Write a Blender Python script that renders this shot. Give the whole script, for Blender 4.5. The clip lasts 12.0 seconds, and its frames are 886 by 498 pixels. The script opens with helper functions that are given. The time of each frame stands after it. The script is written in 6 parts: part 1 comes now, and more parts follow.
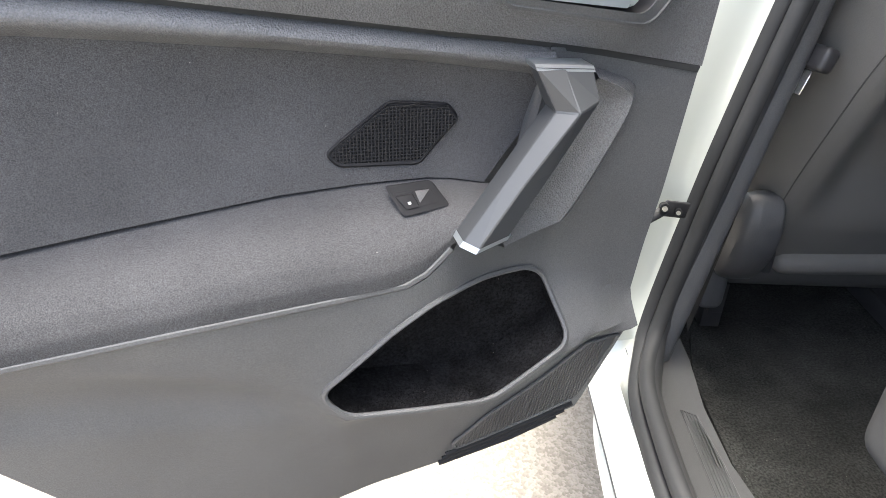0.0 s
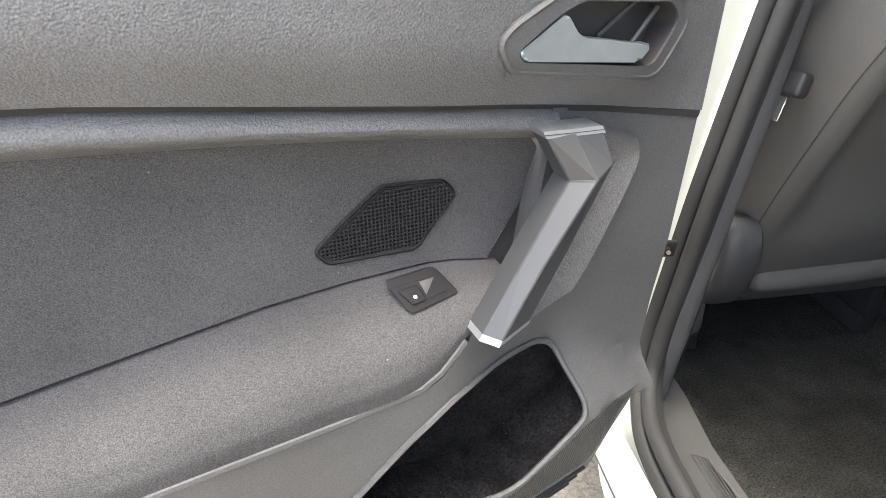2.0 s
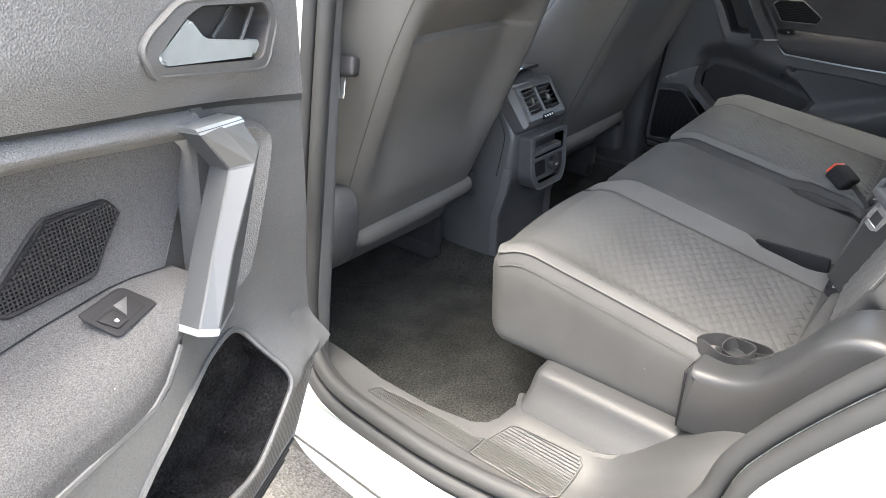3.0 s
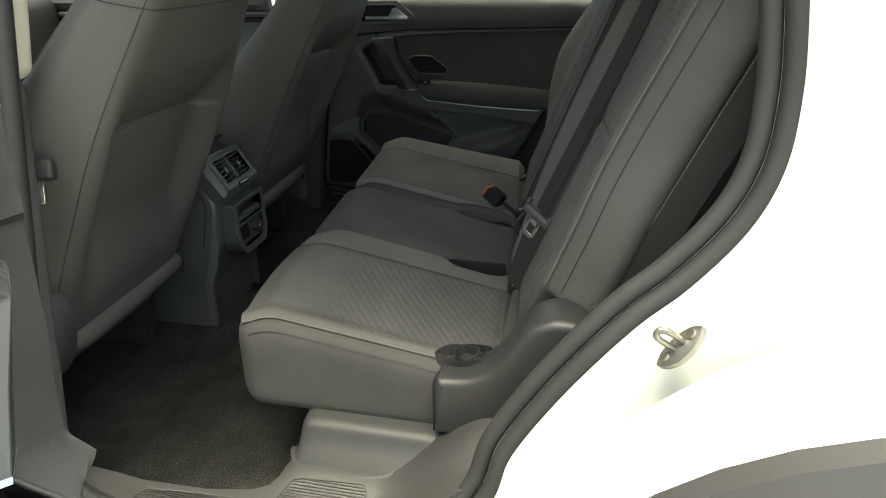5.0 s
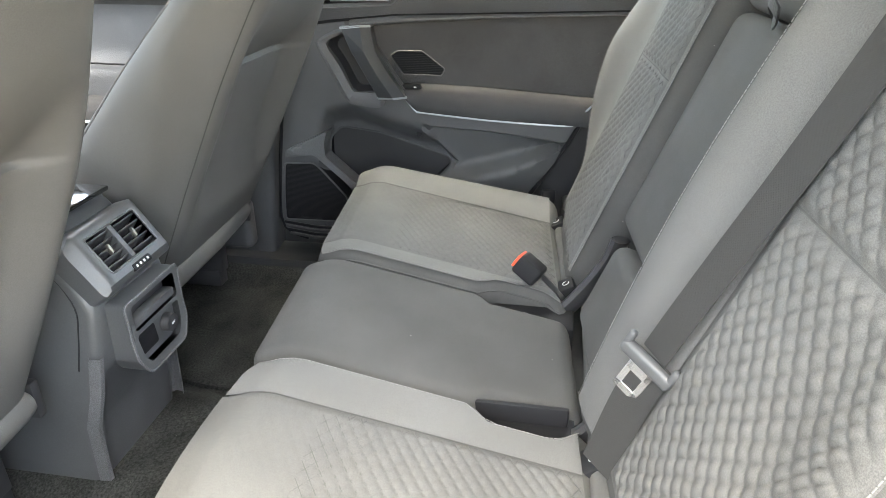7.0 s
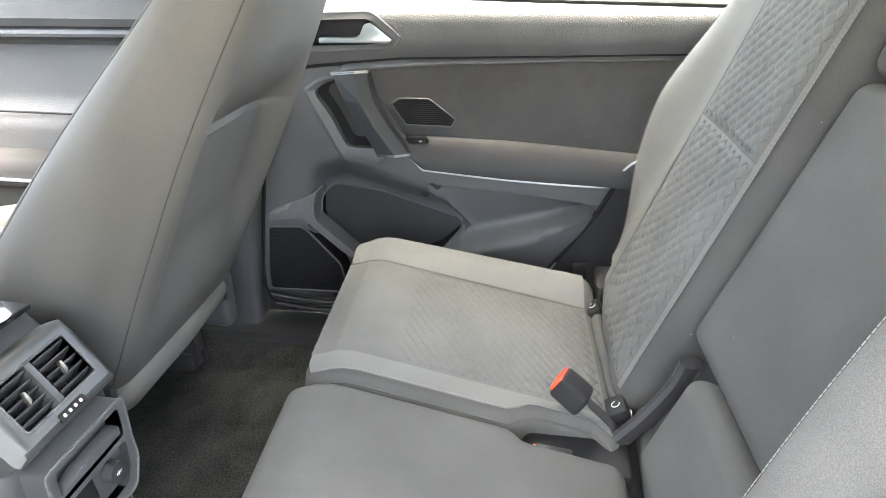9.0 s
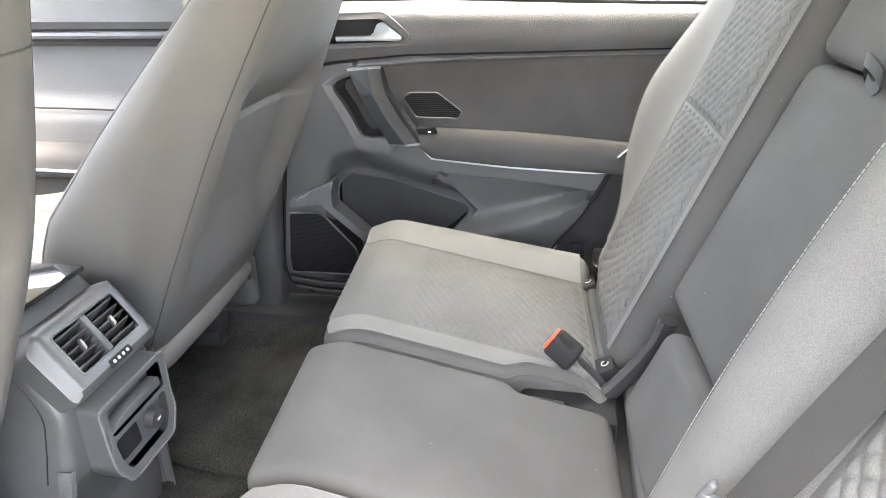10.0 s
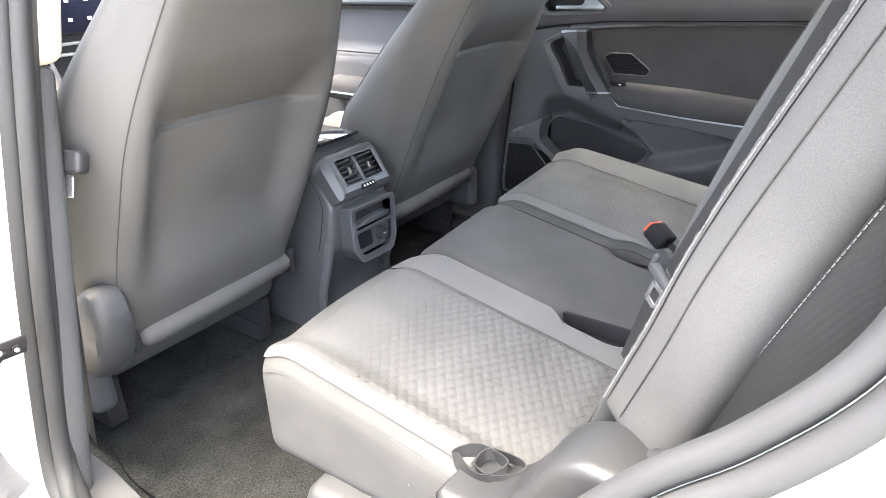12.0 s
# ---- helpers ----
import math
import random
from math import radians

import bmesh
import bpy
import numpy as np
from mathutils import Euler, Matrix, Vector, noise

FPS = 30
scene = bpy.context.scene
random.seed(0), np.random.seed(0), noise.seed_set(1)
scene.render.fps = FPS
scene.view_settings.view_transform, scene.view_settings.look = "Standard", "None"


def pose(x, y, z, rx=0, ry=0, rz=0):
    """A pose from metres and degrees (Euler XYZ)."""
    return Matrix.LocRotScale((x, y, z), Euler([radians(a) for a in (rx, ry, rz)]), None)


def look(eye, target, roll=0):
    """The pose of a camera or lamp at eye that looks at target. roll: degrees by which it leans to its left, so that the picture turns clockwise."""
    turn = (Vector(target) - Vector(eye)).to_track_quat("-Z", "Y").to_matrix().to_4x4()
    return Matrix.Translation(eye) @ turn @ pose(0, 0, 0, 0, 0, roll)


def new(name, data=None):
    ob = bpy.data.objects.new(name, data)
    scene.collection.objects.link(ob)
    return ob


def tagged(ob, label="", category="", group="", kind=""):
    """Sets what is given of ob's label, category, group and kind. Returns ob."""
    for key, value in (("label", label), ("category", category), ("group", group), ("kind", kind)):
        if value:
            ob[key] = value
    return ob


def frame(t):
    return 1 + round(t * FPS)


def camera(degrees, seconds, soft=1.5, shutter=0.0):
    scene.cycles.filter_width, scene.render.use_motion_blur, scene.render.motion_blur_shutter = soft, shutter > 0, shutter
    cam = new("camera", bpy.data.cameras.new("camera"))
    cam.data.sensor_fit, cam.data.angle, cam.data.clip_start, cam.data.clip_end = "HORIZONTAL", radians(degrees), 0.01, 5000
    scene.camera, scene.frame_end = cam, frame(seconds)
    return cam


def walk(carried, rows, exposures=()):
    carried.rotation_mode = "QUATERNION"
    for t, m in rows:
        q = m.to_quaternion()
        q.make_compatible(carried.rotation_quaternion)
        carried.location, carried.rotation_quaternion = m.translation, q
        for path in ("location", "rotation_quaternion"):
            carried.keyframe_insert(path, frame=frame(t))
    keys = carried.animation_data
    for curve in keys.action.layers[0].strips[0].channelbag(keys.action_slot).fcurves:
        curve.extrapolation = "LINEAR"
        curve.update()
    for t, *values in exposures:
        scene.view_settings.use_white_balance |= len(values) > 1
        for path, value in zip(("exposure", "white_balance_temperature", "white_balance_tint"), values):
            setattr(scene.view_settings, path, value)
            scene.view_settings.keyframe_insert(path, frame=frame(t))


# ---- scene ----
from mathutils import geometry

cam = camera(66.6, 12.0, soft=0.8)
# seconds, x, y, z, yaw, pitch, roll
ROWS = [
    (0.0, -1.1032, 0.0414, 1.2053, -0.003, -29.577, 1.938),
    (0.5, -1.0991, 0.0485, 1.2265, 6.115, -28.580, 0.713),
    (1.0, -1.0975, 0.0559, 1.2338, 7.432, -27.281, 0.572),
    (1.5, -1.1074, 0.0746, 1.2293, 5.967, -27.286, 0.297),
    (2.0, -1.1786, 0.1465, 1.2278, -7.496, -28.114, -1.026),
    (2.5, -1.2593, 0.1849, 1.2147, -30.395, -28.115, -0.287),
    (3.0, -1.3124, 0.1143, 1.2258, -47.988, -27.209, -0.968),
    (3.5, -1.3763, 0.0545, 1.2478, -60.089, -26.437, -1.521),
    (3.7, -1.4114, 0.0624, 1.2546, -64.393, -25.155, -1.185),
    (4.0, -1.4112, 0.0369, 1.2925, -67.727, -26.327, -2.008),
    (4.5, -1.4236, 0.0927, 1.2967, -73.932, -25.170, -1.214),
    (5.0, -1.4282, 0.1484, 1.2982, -77.592, -24.136, -0.432),
    (5.3, -1.4798, 0.2050, 1.2711, -79.760, -23.154, -0.290),
    (5.5, -1.4089, 0.2073, 1.2702, -79.424, -23.309, -0.366),
    (6.0, -1.1977, 0.2047, 1.2614, -77.093, -24.010, -0.774),
    (6.5, -1.0128, 0.2512, 1.2557, -78.636, -25.026, -0.996),
    (7.0, -0.8331, 0.3447, 1.2538, -80.277, -26.045, -0.312),
    (7.5, -0.6911, 0.4076, 1.2691, -80.985, -26.395, -0.617),
    (7.7, -0.6356, 0.4198, 1.2766, -81.602, -26.491, -0.854),
    (8.0, -0.6098, 0.4089, 1.2947, -80.283, -26.834, -0.560),
    (8.5, -0.5680, 0.4207, 1.2924, -80.546, -26.270, -0.595),
    (9.0, -0.5526, 0.4251, 1.2901, -80.732, -25.715, -0.615),
    (9.3, -0.5202, 0.4208, 1.2662, -80.113, -24.851, -1.320),
    (9.5, -0.5436, 0.4168, 1.2706, -80.232, -24.885, -1.418),
    (10.0, -0.6662, 0.3877, 1.2846, -79.202, -24.985, -1.365),
    (10.5, -0.7857, 0.3484, 1.2804, -74.520, -25.008, -0.616),
    (11.0, -0.8694, 0.2355, 1.2764, -63.977, -25.013, -2.058),
    (11.5, -0.9568, 0.1145, 1.2737, -57.236, -24.899, -2.043),
    (12.0, -1.0607, -0.0101, 1.2588, -54.065, -24.220, -2.017),
]
# seconds, stops, kelvin, tint
EXPOSURES = [(0.0, 3.16, 6450, 4), (1.5, 3.27, 6650, 4), (2.0, 3.32, 6900, 4), (2.5, 3.67, 6900, 6), (3.0, 3.99, 6750, 3), (3.5, 3.28, 6850, 2), (5.3, 2.64, 7650, -10), (5.5, 2.64, 7650, -10), (6.0, 3.95, 6900, 1),
             (6.5, 4.67, 7050, 2), (7.0, 5.17, 7400, -1), (7.5, 5.42, 7350, 0), (9.5, 5.67, 7350, 1), (10.0, 5.77, 7450, 4), (10.5, 5.72, 7200, 6), (11.0, 5.52, 7100, 7), (11.5, 5.20, 6950, 7), (12.0, 4.97, 6800, 5)]
walk(cam, [(t, pose(x, y, z, 0, 0, yaw) @ pose(0, 0, 0, 90 + pitch, 0, 0) @ pose(0, 0, 0, 0, 0, roll)) for t, x, y, z, yaw, pitch, roll in ROWS], EXPOSURES)

# ---- light ----
world = bpy.data.worlds.new("world")
scene.world = world
world.use_nodes = True
SKY_N = world.node_tree.nodes.new("ShaderNodeTexSky")
SKY_N.sky_type, SKY_N.sun_disc = "NISHITA", False
SKY_N.sun_elevation, SKY_N.sun_rotation = radians(84), radians(285)
SKY_N.air_density, SKY_N.dust_density, SKY_N.ozone_density = 0.7, 8.0, 0.5
BG = world.node_tree.nodes["Background"]
world.node_tree.links.new(SKY_N.outputs["Color"], BG.inputs["Color"])
BG.inputs["Strength"].default_value = 0.15
sun = new("sun", bpy.data.lights.new("sun", "SUN"))
sun.data.energy, sun.data.angle, sun.data.color = 0.32, radians(16), (0.97, 0.985, 1.0)
sun.matrix_world = look((-0.8, 0.4, 9.0), (0, 0.3, 0.6))


# ---- materials ----
def mat(name, color, rough=0.6, metal=0.0, vary=0.12, vscale=7.0, coat=0.0, spec=0.5, fleck=0.0, fscale=420.0):
    m = bpy.data.materials.new(name)
    m.use_nodes = True
    n, l = m.node_tree.nodes, m.node_tree.links
    b = n["Principled BSDF"]
    b.inputs["Roughness"].default_value, b.inputs["Metallic"].default_value = rough, metal
    b.inputs["Coat Weight"].default_value, b.inputs["Specular IOR Level"].default_value = coat, spec
    tc = n.new("ShaderNodeTexCoord")
    no = n.new("ShaderNodeTexNoise")
    no.inputs["Scale"].default_value, no.inputs["Detail"].default_value = vscale, 5.0
    ramp = n.new("ShaderNodeMapRange")
    ramp.inputs["From Min"].default_value, ramp.inputs["From Max"].default_value = 0.3, 0.7
    ramp.inputs["To Min"].default_value, ramp.inputs["To Max"].default_value = 1 - vary, 1 + vary
    mul = n.new("ShaderNodeVectorMath")
    mul.operation = "SCALE"
    mul.inputs[0].default_value = color
    l.new(tc.outputs["Object"], no.inputs["Vector"])
    l.new(no.outputs["Fac"], ramp.inputs["Value"])
    if fleck > 0:
        fn = n.new("ShaderNodeTexNoise")
        fn.inputs["Scale"].default_value, fn.inputs["Detail"].default_value = fscale, 2.0
        fr = n.new("ShaderNodeMapRange")
        fr.inputs["From Min"].default_value, fr.inputs["From Max"].default_value = 0.3, 0.7
        fr.inputs["To Min"].default_value, fr.inputs["To Max"].default_value = 1 - fleck, 1 + fleck
        both = n.new("ShaderNodeMath")
        both.operation = "MULTIPLY"
        l.new(tc.outputs["Object"], fn.inputs["Vector"])
        l.new(fn.outputs["Fac"], fr.inputs["Value"])
        l.new(ramp.outputs["Result"], both.inputs[0])
        l.new(fr.outputs["Result"], both.inputs[1])
        l.new(both.outputs[0], mul.inputs["Scale"])
    else:
        l.new(ramp.outputs["Result"], mul.inputs["Scale"])
    l.new(mul.outputs["Vector"], b.inputs["Base Color"])
    return m


def bump_of(m, height, strength, distance):
    n, l = m.node_tree.nodes, m.node_tree.links
    bp = n.new("ShaderNodeBump")
    bp.inputs["Strength"].default_value, bp.inputs["Distance"].default_value = strength, distance
    l.new(height, bp.inputs["Height"])
    l.new(bp.outputs["Normal"], n["Principled BSDF"].inputs["Normal"])


def grain(m, scale, strength, distance, kind="voronoi"):
    n, l = m.node_tree.nodes, m.node_tree.links
    tc = n.new("ShaderNodeTexCoord")
    if kind == "voronoi":
        tx = n.new("ShaderNodeTexVoronoi")
        out = tx.outputs["Distance"]
    else:
        tx = n.new("ShaderNodeTexNoise")
        tx.inputs["Detail"].default_value = 4.0
        out = tx.outputs["Fac"]
    tx.inputs["Scale"].default_value = scale
    l.new(tc.outputs["Object"], tx.inputs["Vector"])
    bump_of(m, out, strength, distance)
    return m


def weave(m, scale, strength, distance, axes=("X", "Z")):
    """Two crossed sets of threads, with a fleck of lint colour."""
    n, l = m.node_tree.nodes, m.node_tree.links
    tc = n.new("ShaderNodeTexCoord")
    outs = []
    for axis in axes:
        w = n.new("ShaderNodeTexWave")
        w.bands_direction = axis
        w.inputs["Scale"].default_value, w.inputs["Distortion"].default_value = scale, 0.15
        l.new(tc.outputs["Object"], w.inputs["Vector"])
        outs.append(w.outputs["Fac"])
    mx = n.new("ShaderNodeMath")
    mx.operation = "MULTIPLY"
    l.new(outs[0], mx.inputs[0])
    l.new(outs[1], mx.inputs[1])
    bump_of(m, mx.outputs[0], strength, distance)
    return m


PLASTIC = grain(mat("grained_plastic", (0.098, 0.100, 0.106), 0.48, fleck=0.28, fscale=600), 560, 0.7, 0.0009)
PLASTIC_SOFT = grain(mat("smooth_plastic", (0.073, 0.075, 0.080), 0.52, fleck=0.20, fscale=650), 700, 0.5, 0.0007, "noise")
COVER = grain(mat("speaker_plastic", (0.052, 0.053, 0.057), 0.5, fleck=0.12, fscale=600), 560, 0.4, 0.0006, "noise")
SIDE_COVER = grain(mat("side_cover_plastic", (0.031, 0.032, 0.034), 0.42, fleck=0.1, fscale=600), 600, 0.3, 0.0005, "noise")
PLASTIC_DARK = grain(mat("dark_plastic", (0.030, 0.030, 0.033), 0.5), 500, 0.25, 0.0004, "noise")
HANDLE_GREY = mat("handle_plastic", (0.042, 0.045, 0.050), 0.33, vary=0.05)
SATIN = mat("satin_metal_paint", (0.42, 0.45, 0.48), 0.28, 0.75, 0.05)
STRAP = weave(mat("black_strap", (0.022, 0.022, 0.023), 0.7, vary=0.1), 400, 0.5, 0.0004, ("X", "Y"))
SWITCH = mat("switch_plastic", (0.016, 0.016, 0.018), 0.7, spec=0.2)
SILL = grain(mat("sill_plastic", (0.041, 0.042, 0.044), 0.52, fleck=0.08), 700, 0.35, 0.0005, "noise")
GRIP = mat("grip_plastic", (0.078, 0.080, 0.084), 0.45, vary=0.06)
LEVER = mat("lever_metal_paint", (0.40, 0.45, 0.48), 0.30, 0.7, 0.08, 40)
FABRIC = grain(mat("dark_fabric", (0.062, 0.0625, 0.066), 0.95, vary=0.16, spec=0.2, fleck=0.42, fscale=900), 1000, 0.6, 0.0008, "noise")
FABRIC_SEAT = grain(mat("seat_fabric", (0.074, 0.074, 0.073), 0.95, vary=0.14, spec=0.2, fleck=0.13, fscale=900), 1300, 0.35, 0.0006, "noise")
FABRIC_GREY = grain(mat("grey_fabric", (0.128, 0.127, 0.126), 0.95, vary=0.10, spec=0.2, fleck=0.22, fscale=900), 1300, 0.35, 0.0006, "noise")
FABRIC_QUILT = grain(mat("quilted_fabric", (0.102, 0.102, 0.101), 0.95, vary=0.12, spec=0.2, fleck=0.22, fscale=900), 1200, 0.4, 0.0007, "noise")
VINYL = grain(mat("seat_back_vinyl", (0.093, 0.091, 0.0885), 0.62, vary=0.10, vscale=5, spec=0.35, fleck=0.14, fscale=900), 1300, 0.35, 0.0005, "noise")
# Darker than the quilted cloth: shade of the sewn grooves put in as colour.
QUILT_LINE = mat("quilt_groove_shade", (0.062, 0.062, 0.061), 0.95, vary=0.1)
SEAT_SEAM = mat("seam_thread", (0.045, 0.044, 0.043), 0.95, vary=0.1)
FELT = grain(mat("black_felt", (0.010, 0.010, 0.011), 1.0, vary=0.4, vscale=40, spec=0.06, fleck=0.6, fscale=300), 500, 0.8, 0.002, "noise")
CARPET = grain(mat("black_carpet", (0.038, 0.039, 0.038), 1.0, vary=0.30, vscale=14, spec=0.1, fleck=0.5, fscale=260), 420, 0.9, 0.003, "noise")
PAINT = mat("white_paint", (0.52, 0.55, 0.515), 0.22, 0.0, 0.015, 3, coat=0.8)
RUBBER = grain(mat("black_rubber", (0.024, 0.025, 0.027), 0.68, vary=0.15, spec=0.4), 900, 0.3, 0.0004, "noise")
CONSOLE = grain(mat("console_plastic", (0.072, 0.074, 0.078), 0.40, fleck=0.06), 700, 0.3, 0.0004, "noise")
GLOSS = mat("gloss_black", (0.02, 0.021, 0.022), 0.10, vary=0.05, coat=0.6)
GRILLE = mat("grille_black", (0.012, 0.012, 0.014), 0.6, spec=0.25)
BEIGE = mat("pale_trim", (0.58, 0.55, 0.48), 0.8, vary=0.04)
THREAD = mat("pale_thread", (0.17, 0.168, 0.165), 0.9, vary=0.2, vscale=300)
WEBBING = weave(mat("belt_webbing", (0.022, 0.022, 0.022), 0.8, vary=0.1), 400, 0.5, 0.0004, ("X", "Z"))
RED = mat("red_button", (0.62, 0.07, 0.03), 0.45)
STEEL = mat("zinc_steel", (0.27, 0.26, 0.235), 0.38, 0.85, 0.12, 60)
TONGUE = mat("bright_steel", (0.72, 0.72, 0.72), 0.25, 0.9, 0.05)
TYRE = grain(mat("tyre_rubber", (0.02, 0.02, 0.021), 0.8, vary=0.3, vscale=30), 300, 0.4, 0.001, "noise")
LETTER = mat("white_print", (0.75, 0.75, 0.75), 0.6, vary=0.02)
SCREEN = mat("screen_glass", (0.012, 0.014, 0.03), 0.12, vary=0.05)
HEADLINER = mat("headliner_cloth", (0.62, 0.61, 0.59), 0.95, vary=0.05)



def lint(m, scale, size, colour, amount=0.8):
    """Scattered specks of dust and lint on cloth."""
    n, l = m.node_tree.nodes, m.node_tree.links
    tc = n.new("ShaderNodeTexCoord")
    v = n.new("ShaderNodeTexVoronoi")
    v.inputs["Scale"].default_value = scale
    lim = n.new("ShaderNodeMapRange")
    lim.inputs["From Min"].default_value, lim.inputs["From Max"].default_value = size, size * 0.6
    lim.inputs["To Min"].default_value, lim.inputs["To Max"].default_value = 0.0, amount
    sep = n.new("ShaderNodeSeparateColor")
    some = n.new("ShaderNodeMath")
    some.operation = "GREATER_THAN"
    some.inputs[1].default_value = 0.72
    both = n.new("ShaderNodeMath")
    both.operation = "MULTIPLY"
    mx = n.new("ShaderNodeMix")
    mx.data_type = "RGBA"
    mx.inputs["B"].default_value = (*colour, 1)
    b = n["Principled BSDF"].inputs["Base Color"]
    old = b.links[0].from_socket
    l.new(tc.outputs["Object"], v.inputs["Vector"])
    l.new(v.outputs["Distance"], lim.inputs["Value"])
    l.new(v.outputs["Color"], sep.inputs["Color"])
    l.new(sep.outputs[0], some.inputs[0])
    l.new(some.outputs[0], both.inputs[0])
    l.new(lim.outputs["Result"], both.inputs[1])
    l.new(both.outputs[0], mx.inputs["Factor"])
    l.new(old, mx.inputs["A"])
    l.new(mx.outputs["Result"], b)


lint(FABRIC, 55, 0.045, (0.30, 0.29, 0.28), 0.7)
lint(FABRIC_SEAT, 30, 0.03, (0.40, 0.39, 0.37), 0.6)
lint(CARPET, 60, 0.06, (0.22, 0.22, 0.20), 0.7)
lint(FELT, 60, 0.05, (0.16, 0.15, 0.14), 0.7)

GLASS = bpy.data.materials.new("tinted_glass")
GLASS.use_nodes = True
_b = GLASS.node_tree.nodes["Principled BSDF"]
_b.inputs["Base Color"].default_value = (0.90, 0.95, 0.93, 1)
_b.inputs["Transmission Weight"].default_value, _b.inputs["Roughness"].default_value, _b.inputs["IOR"].default_value = 1.0, 0.02, 1.02

CONCRETE = mat("pale_concrete", (0.215, 0.200, 0.175), 0.9, vary=0.10, vscale=1.3)
n, l = CONCRETE.node_tree.nodes, CONCRETE.node_tree.links
_tc = n.new("ShaderNodeTexCoord")
_v = n.new("ShaderNodeTexVoronoi")
_v.inputs["Scale"].default_value = 140
_mx = n.new("ShaderNodeMix")
_mx.data_type, _mx.blend_type = "RGBA", "MULTIPLY"
_mx.inputs["Factor"].default_value = 0.55
_rp = n.new("ShaderNodeValToRGB")
_rp.color_ramp.elements[0].color, _rp.color_ramp.elements[1].color = (0.45, 0.42, 0.38, 1), (1.0, 1.0, 1.0, 1)
_rp.color_ramp.elements[0].position, _rp.color_ramp.elements[1].position = 0.25, 0.6
_sep = n.new("ShaderNodeSeparateColor")
l.new(_tc.outputs["Object"], _v.inputs["Vector"])
l.new(_v.outputs["Color"], _sep.inputs["Color"])
l.new(_sep.outputs[0], _rp.inputs["Fac"])
_old = n["Principled BSDF"].inputs["Base Color"].links[0].from_socket
l.new(_old, _mx.inputs["A"])
l.new(_rp.outputs["Color"], _mx.inputs["B"])
l.new(_mx.outputs["Result"], n["Principled BSDF"].inputs["Base Color"])
bump_of(CONCRETE, _v.outputs["Distance"], 0.6, 0.004)


# ---- mesh helpers ----
def thing(name, at, label, category, group="", kind=""):
    e = new(name)
    e.empty_display_size = 0.05
    e.location = at
    return tagged(e, label, category, group, kind)


def mesh_of(bm, name, smooth=True):
    bmesh.ops.remove_doubles(bm, verts=bm.verts, dist=1e-6)
    bmesh.ops.recalc_face_normals(bm, faces=bm.faces)
    me = bpy.data.meshes.new(name)
    bm.to_mesh(me)
    bm.free()
    me.shade_smooth() if smooth else me.shade_flat()
    if smooth:
        me.set_sharp_from_angle(angle=radians(42))
    return me


def part(name, bm, material, parent, label="", smooth=True):
    ob = new(name, mesh_of(bm, name, smooth))
    ob.data.materials.append(material)
    if parent is not None:
        ob.parent = parent
        if parent.type == "EMPTY":
            ob.matrix_parent_inverse = Matrix.Translation(parent.location).inverted()
    return tagged(ob, label)


def solo(name, bm, material, label, category, group="", kind="", smooth=True):
    ob = part(name, bm, material, None, "", smooth)
    return tagged(ob, label, category, group, kind)


def box(x0, x1, y0, y1, z0, z1, r=0.004, seg=2, bm=None):
    bm = bm or bmesh.new()
    vs = bmesh.ops.create_cube(bm, size=1.0)["verts"]
    bmesh.ops.transform(bm, verts=vs, matrix=Matrix.LocRotScale(((x0 + x1) / 2, (y0 + y1) / 2, (z0 + z1) / 2), None, (x1 - x0, y1 - y0, z1 - z0)))
    if r > 0:
        es = list({e for v in vs for e in v.link_edges})
        bmesh.ops.bevel(bm, geom=es, offset=r, segments=seg, affect="EDGES", profile=0.5)
    return bm


def turned(bm, m):
    bmesh.ops.transform(bm, verts=bm.verts, matrix=m)
    return bm


def pillow(x0, x1, y0, y1, z0, z1, r, fn=None, n=(14, 14, 6)):
    """A box with round edges of radius r, fine enough to be bent by fn(Vector)."""
    bm = bmesh.new()
    cx, hx = (x0 + x1) / 2, (x1 - x0) / 2
    cy, hy = (y0 + y1) / 2, (y1 - y0) / 2
    cz, hz = (z0 + z1) / 2, (z1 - z0) / 2
    half = Vector((hx, hy, hz))

    def ticks(h, k):
        inner = [(-h + r) + (2 * (h - r)) * i / k for i in range(k + 1)]
        corner = [r * (1 - math.cos(a * math.pi / 8)) for a in range(4)]
        return [-h + c for c in corner] + inner + [h - c for c in reversed(corner)]

    tx, ty, tz = ticks(hx, n[0]), ticks(hy, n[1]), ticks(hz, n[2])
    seen = {}

    def vert(i, j, k):
        if (i, j, k) not in seen:
            p = Vector((tx[i], ty[j], tz[k]))
            q = Vector([max(-half[a] + r, min(half[a] - r, p[a])) for a in range(3)])
            o = p - q
            if o.length > 1e-9:
                p = q + o.normalized() * r
            p += Vector((cx, cy, cz))
            seen[(i, j, k)] = bm.verts.new(fn(p) if fn else p)
        return seen[(i, j, k)]

    I, J, K = len(tx) - 1, len(ty) - 1, len(tz) - 1
    for k in (0, K):
        for i in range(I):
            for j in range(J):
                bm.faces.new([vert(i, j, k), vert(i + 1, j, k), vert(i + 1, j + 1, k), vert(i, j + 1, k)])
    for j in (0, J):
        for i in range(I):
            for k in range(K):
                bm.faces.new([vert(i, j, k), vert(i + 1, j, k), vert(i + 1, j, k + 1), vert(i, j, k + 1)])
    for i in (0, I):
        for j in range(J):
            for k in range(K):
                bm.faces.new([vert(i, j, k), vert(i, j + 1, k), vert(i, j + 1, k + 1), vert(i, j, k + 1)])
    return bm


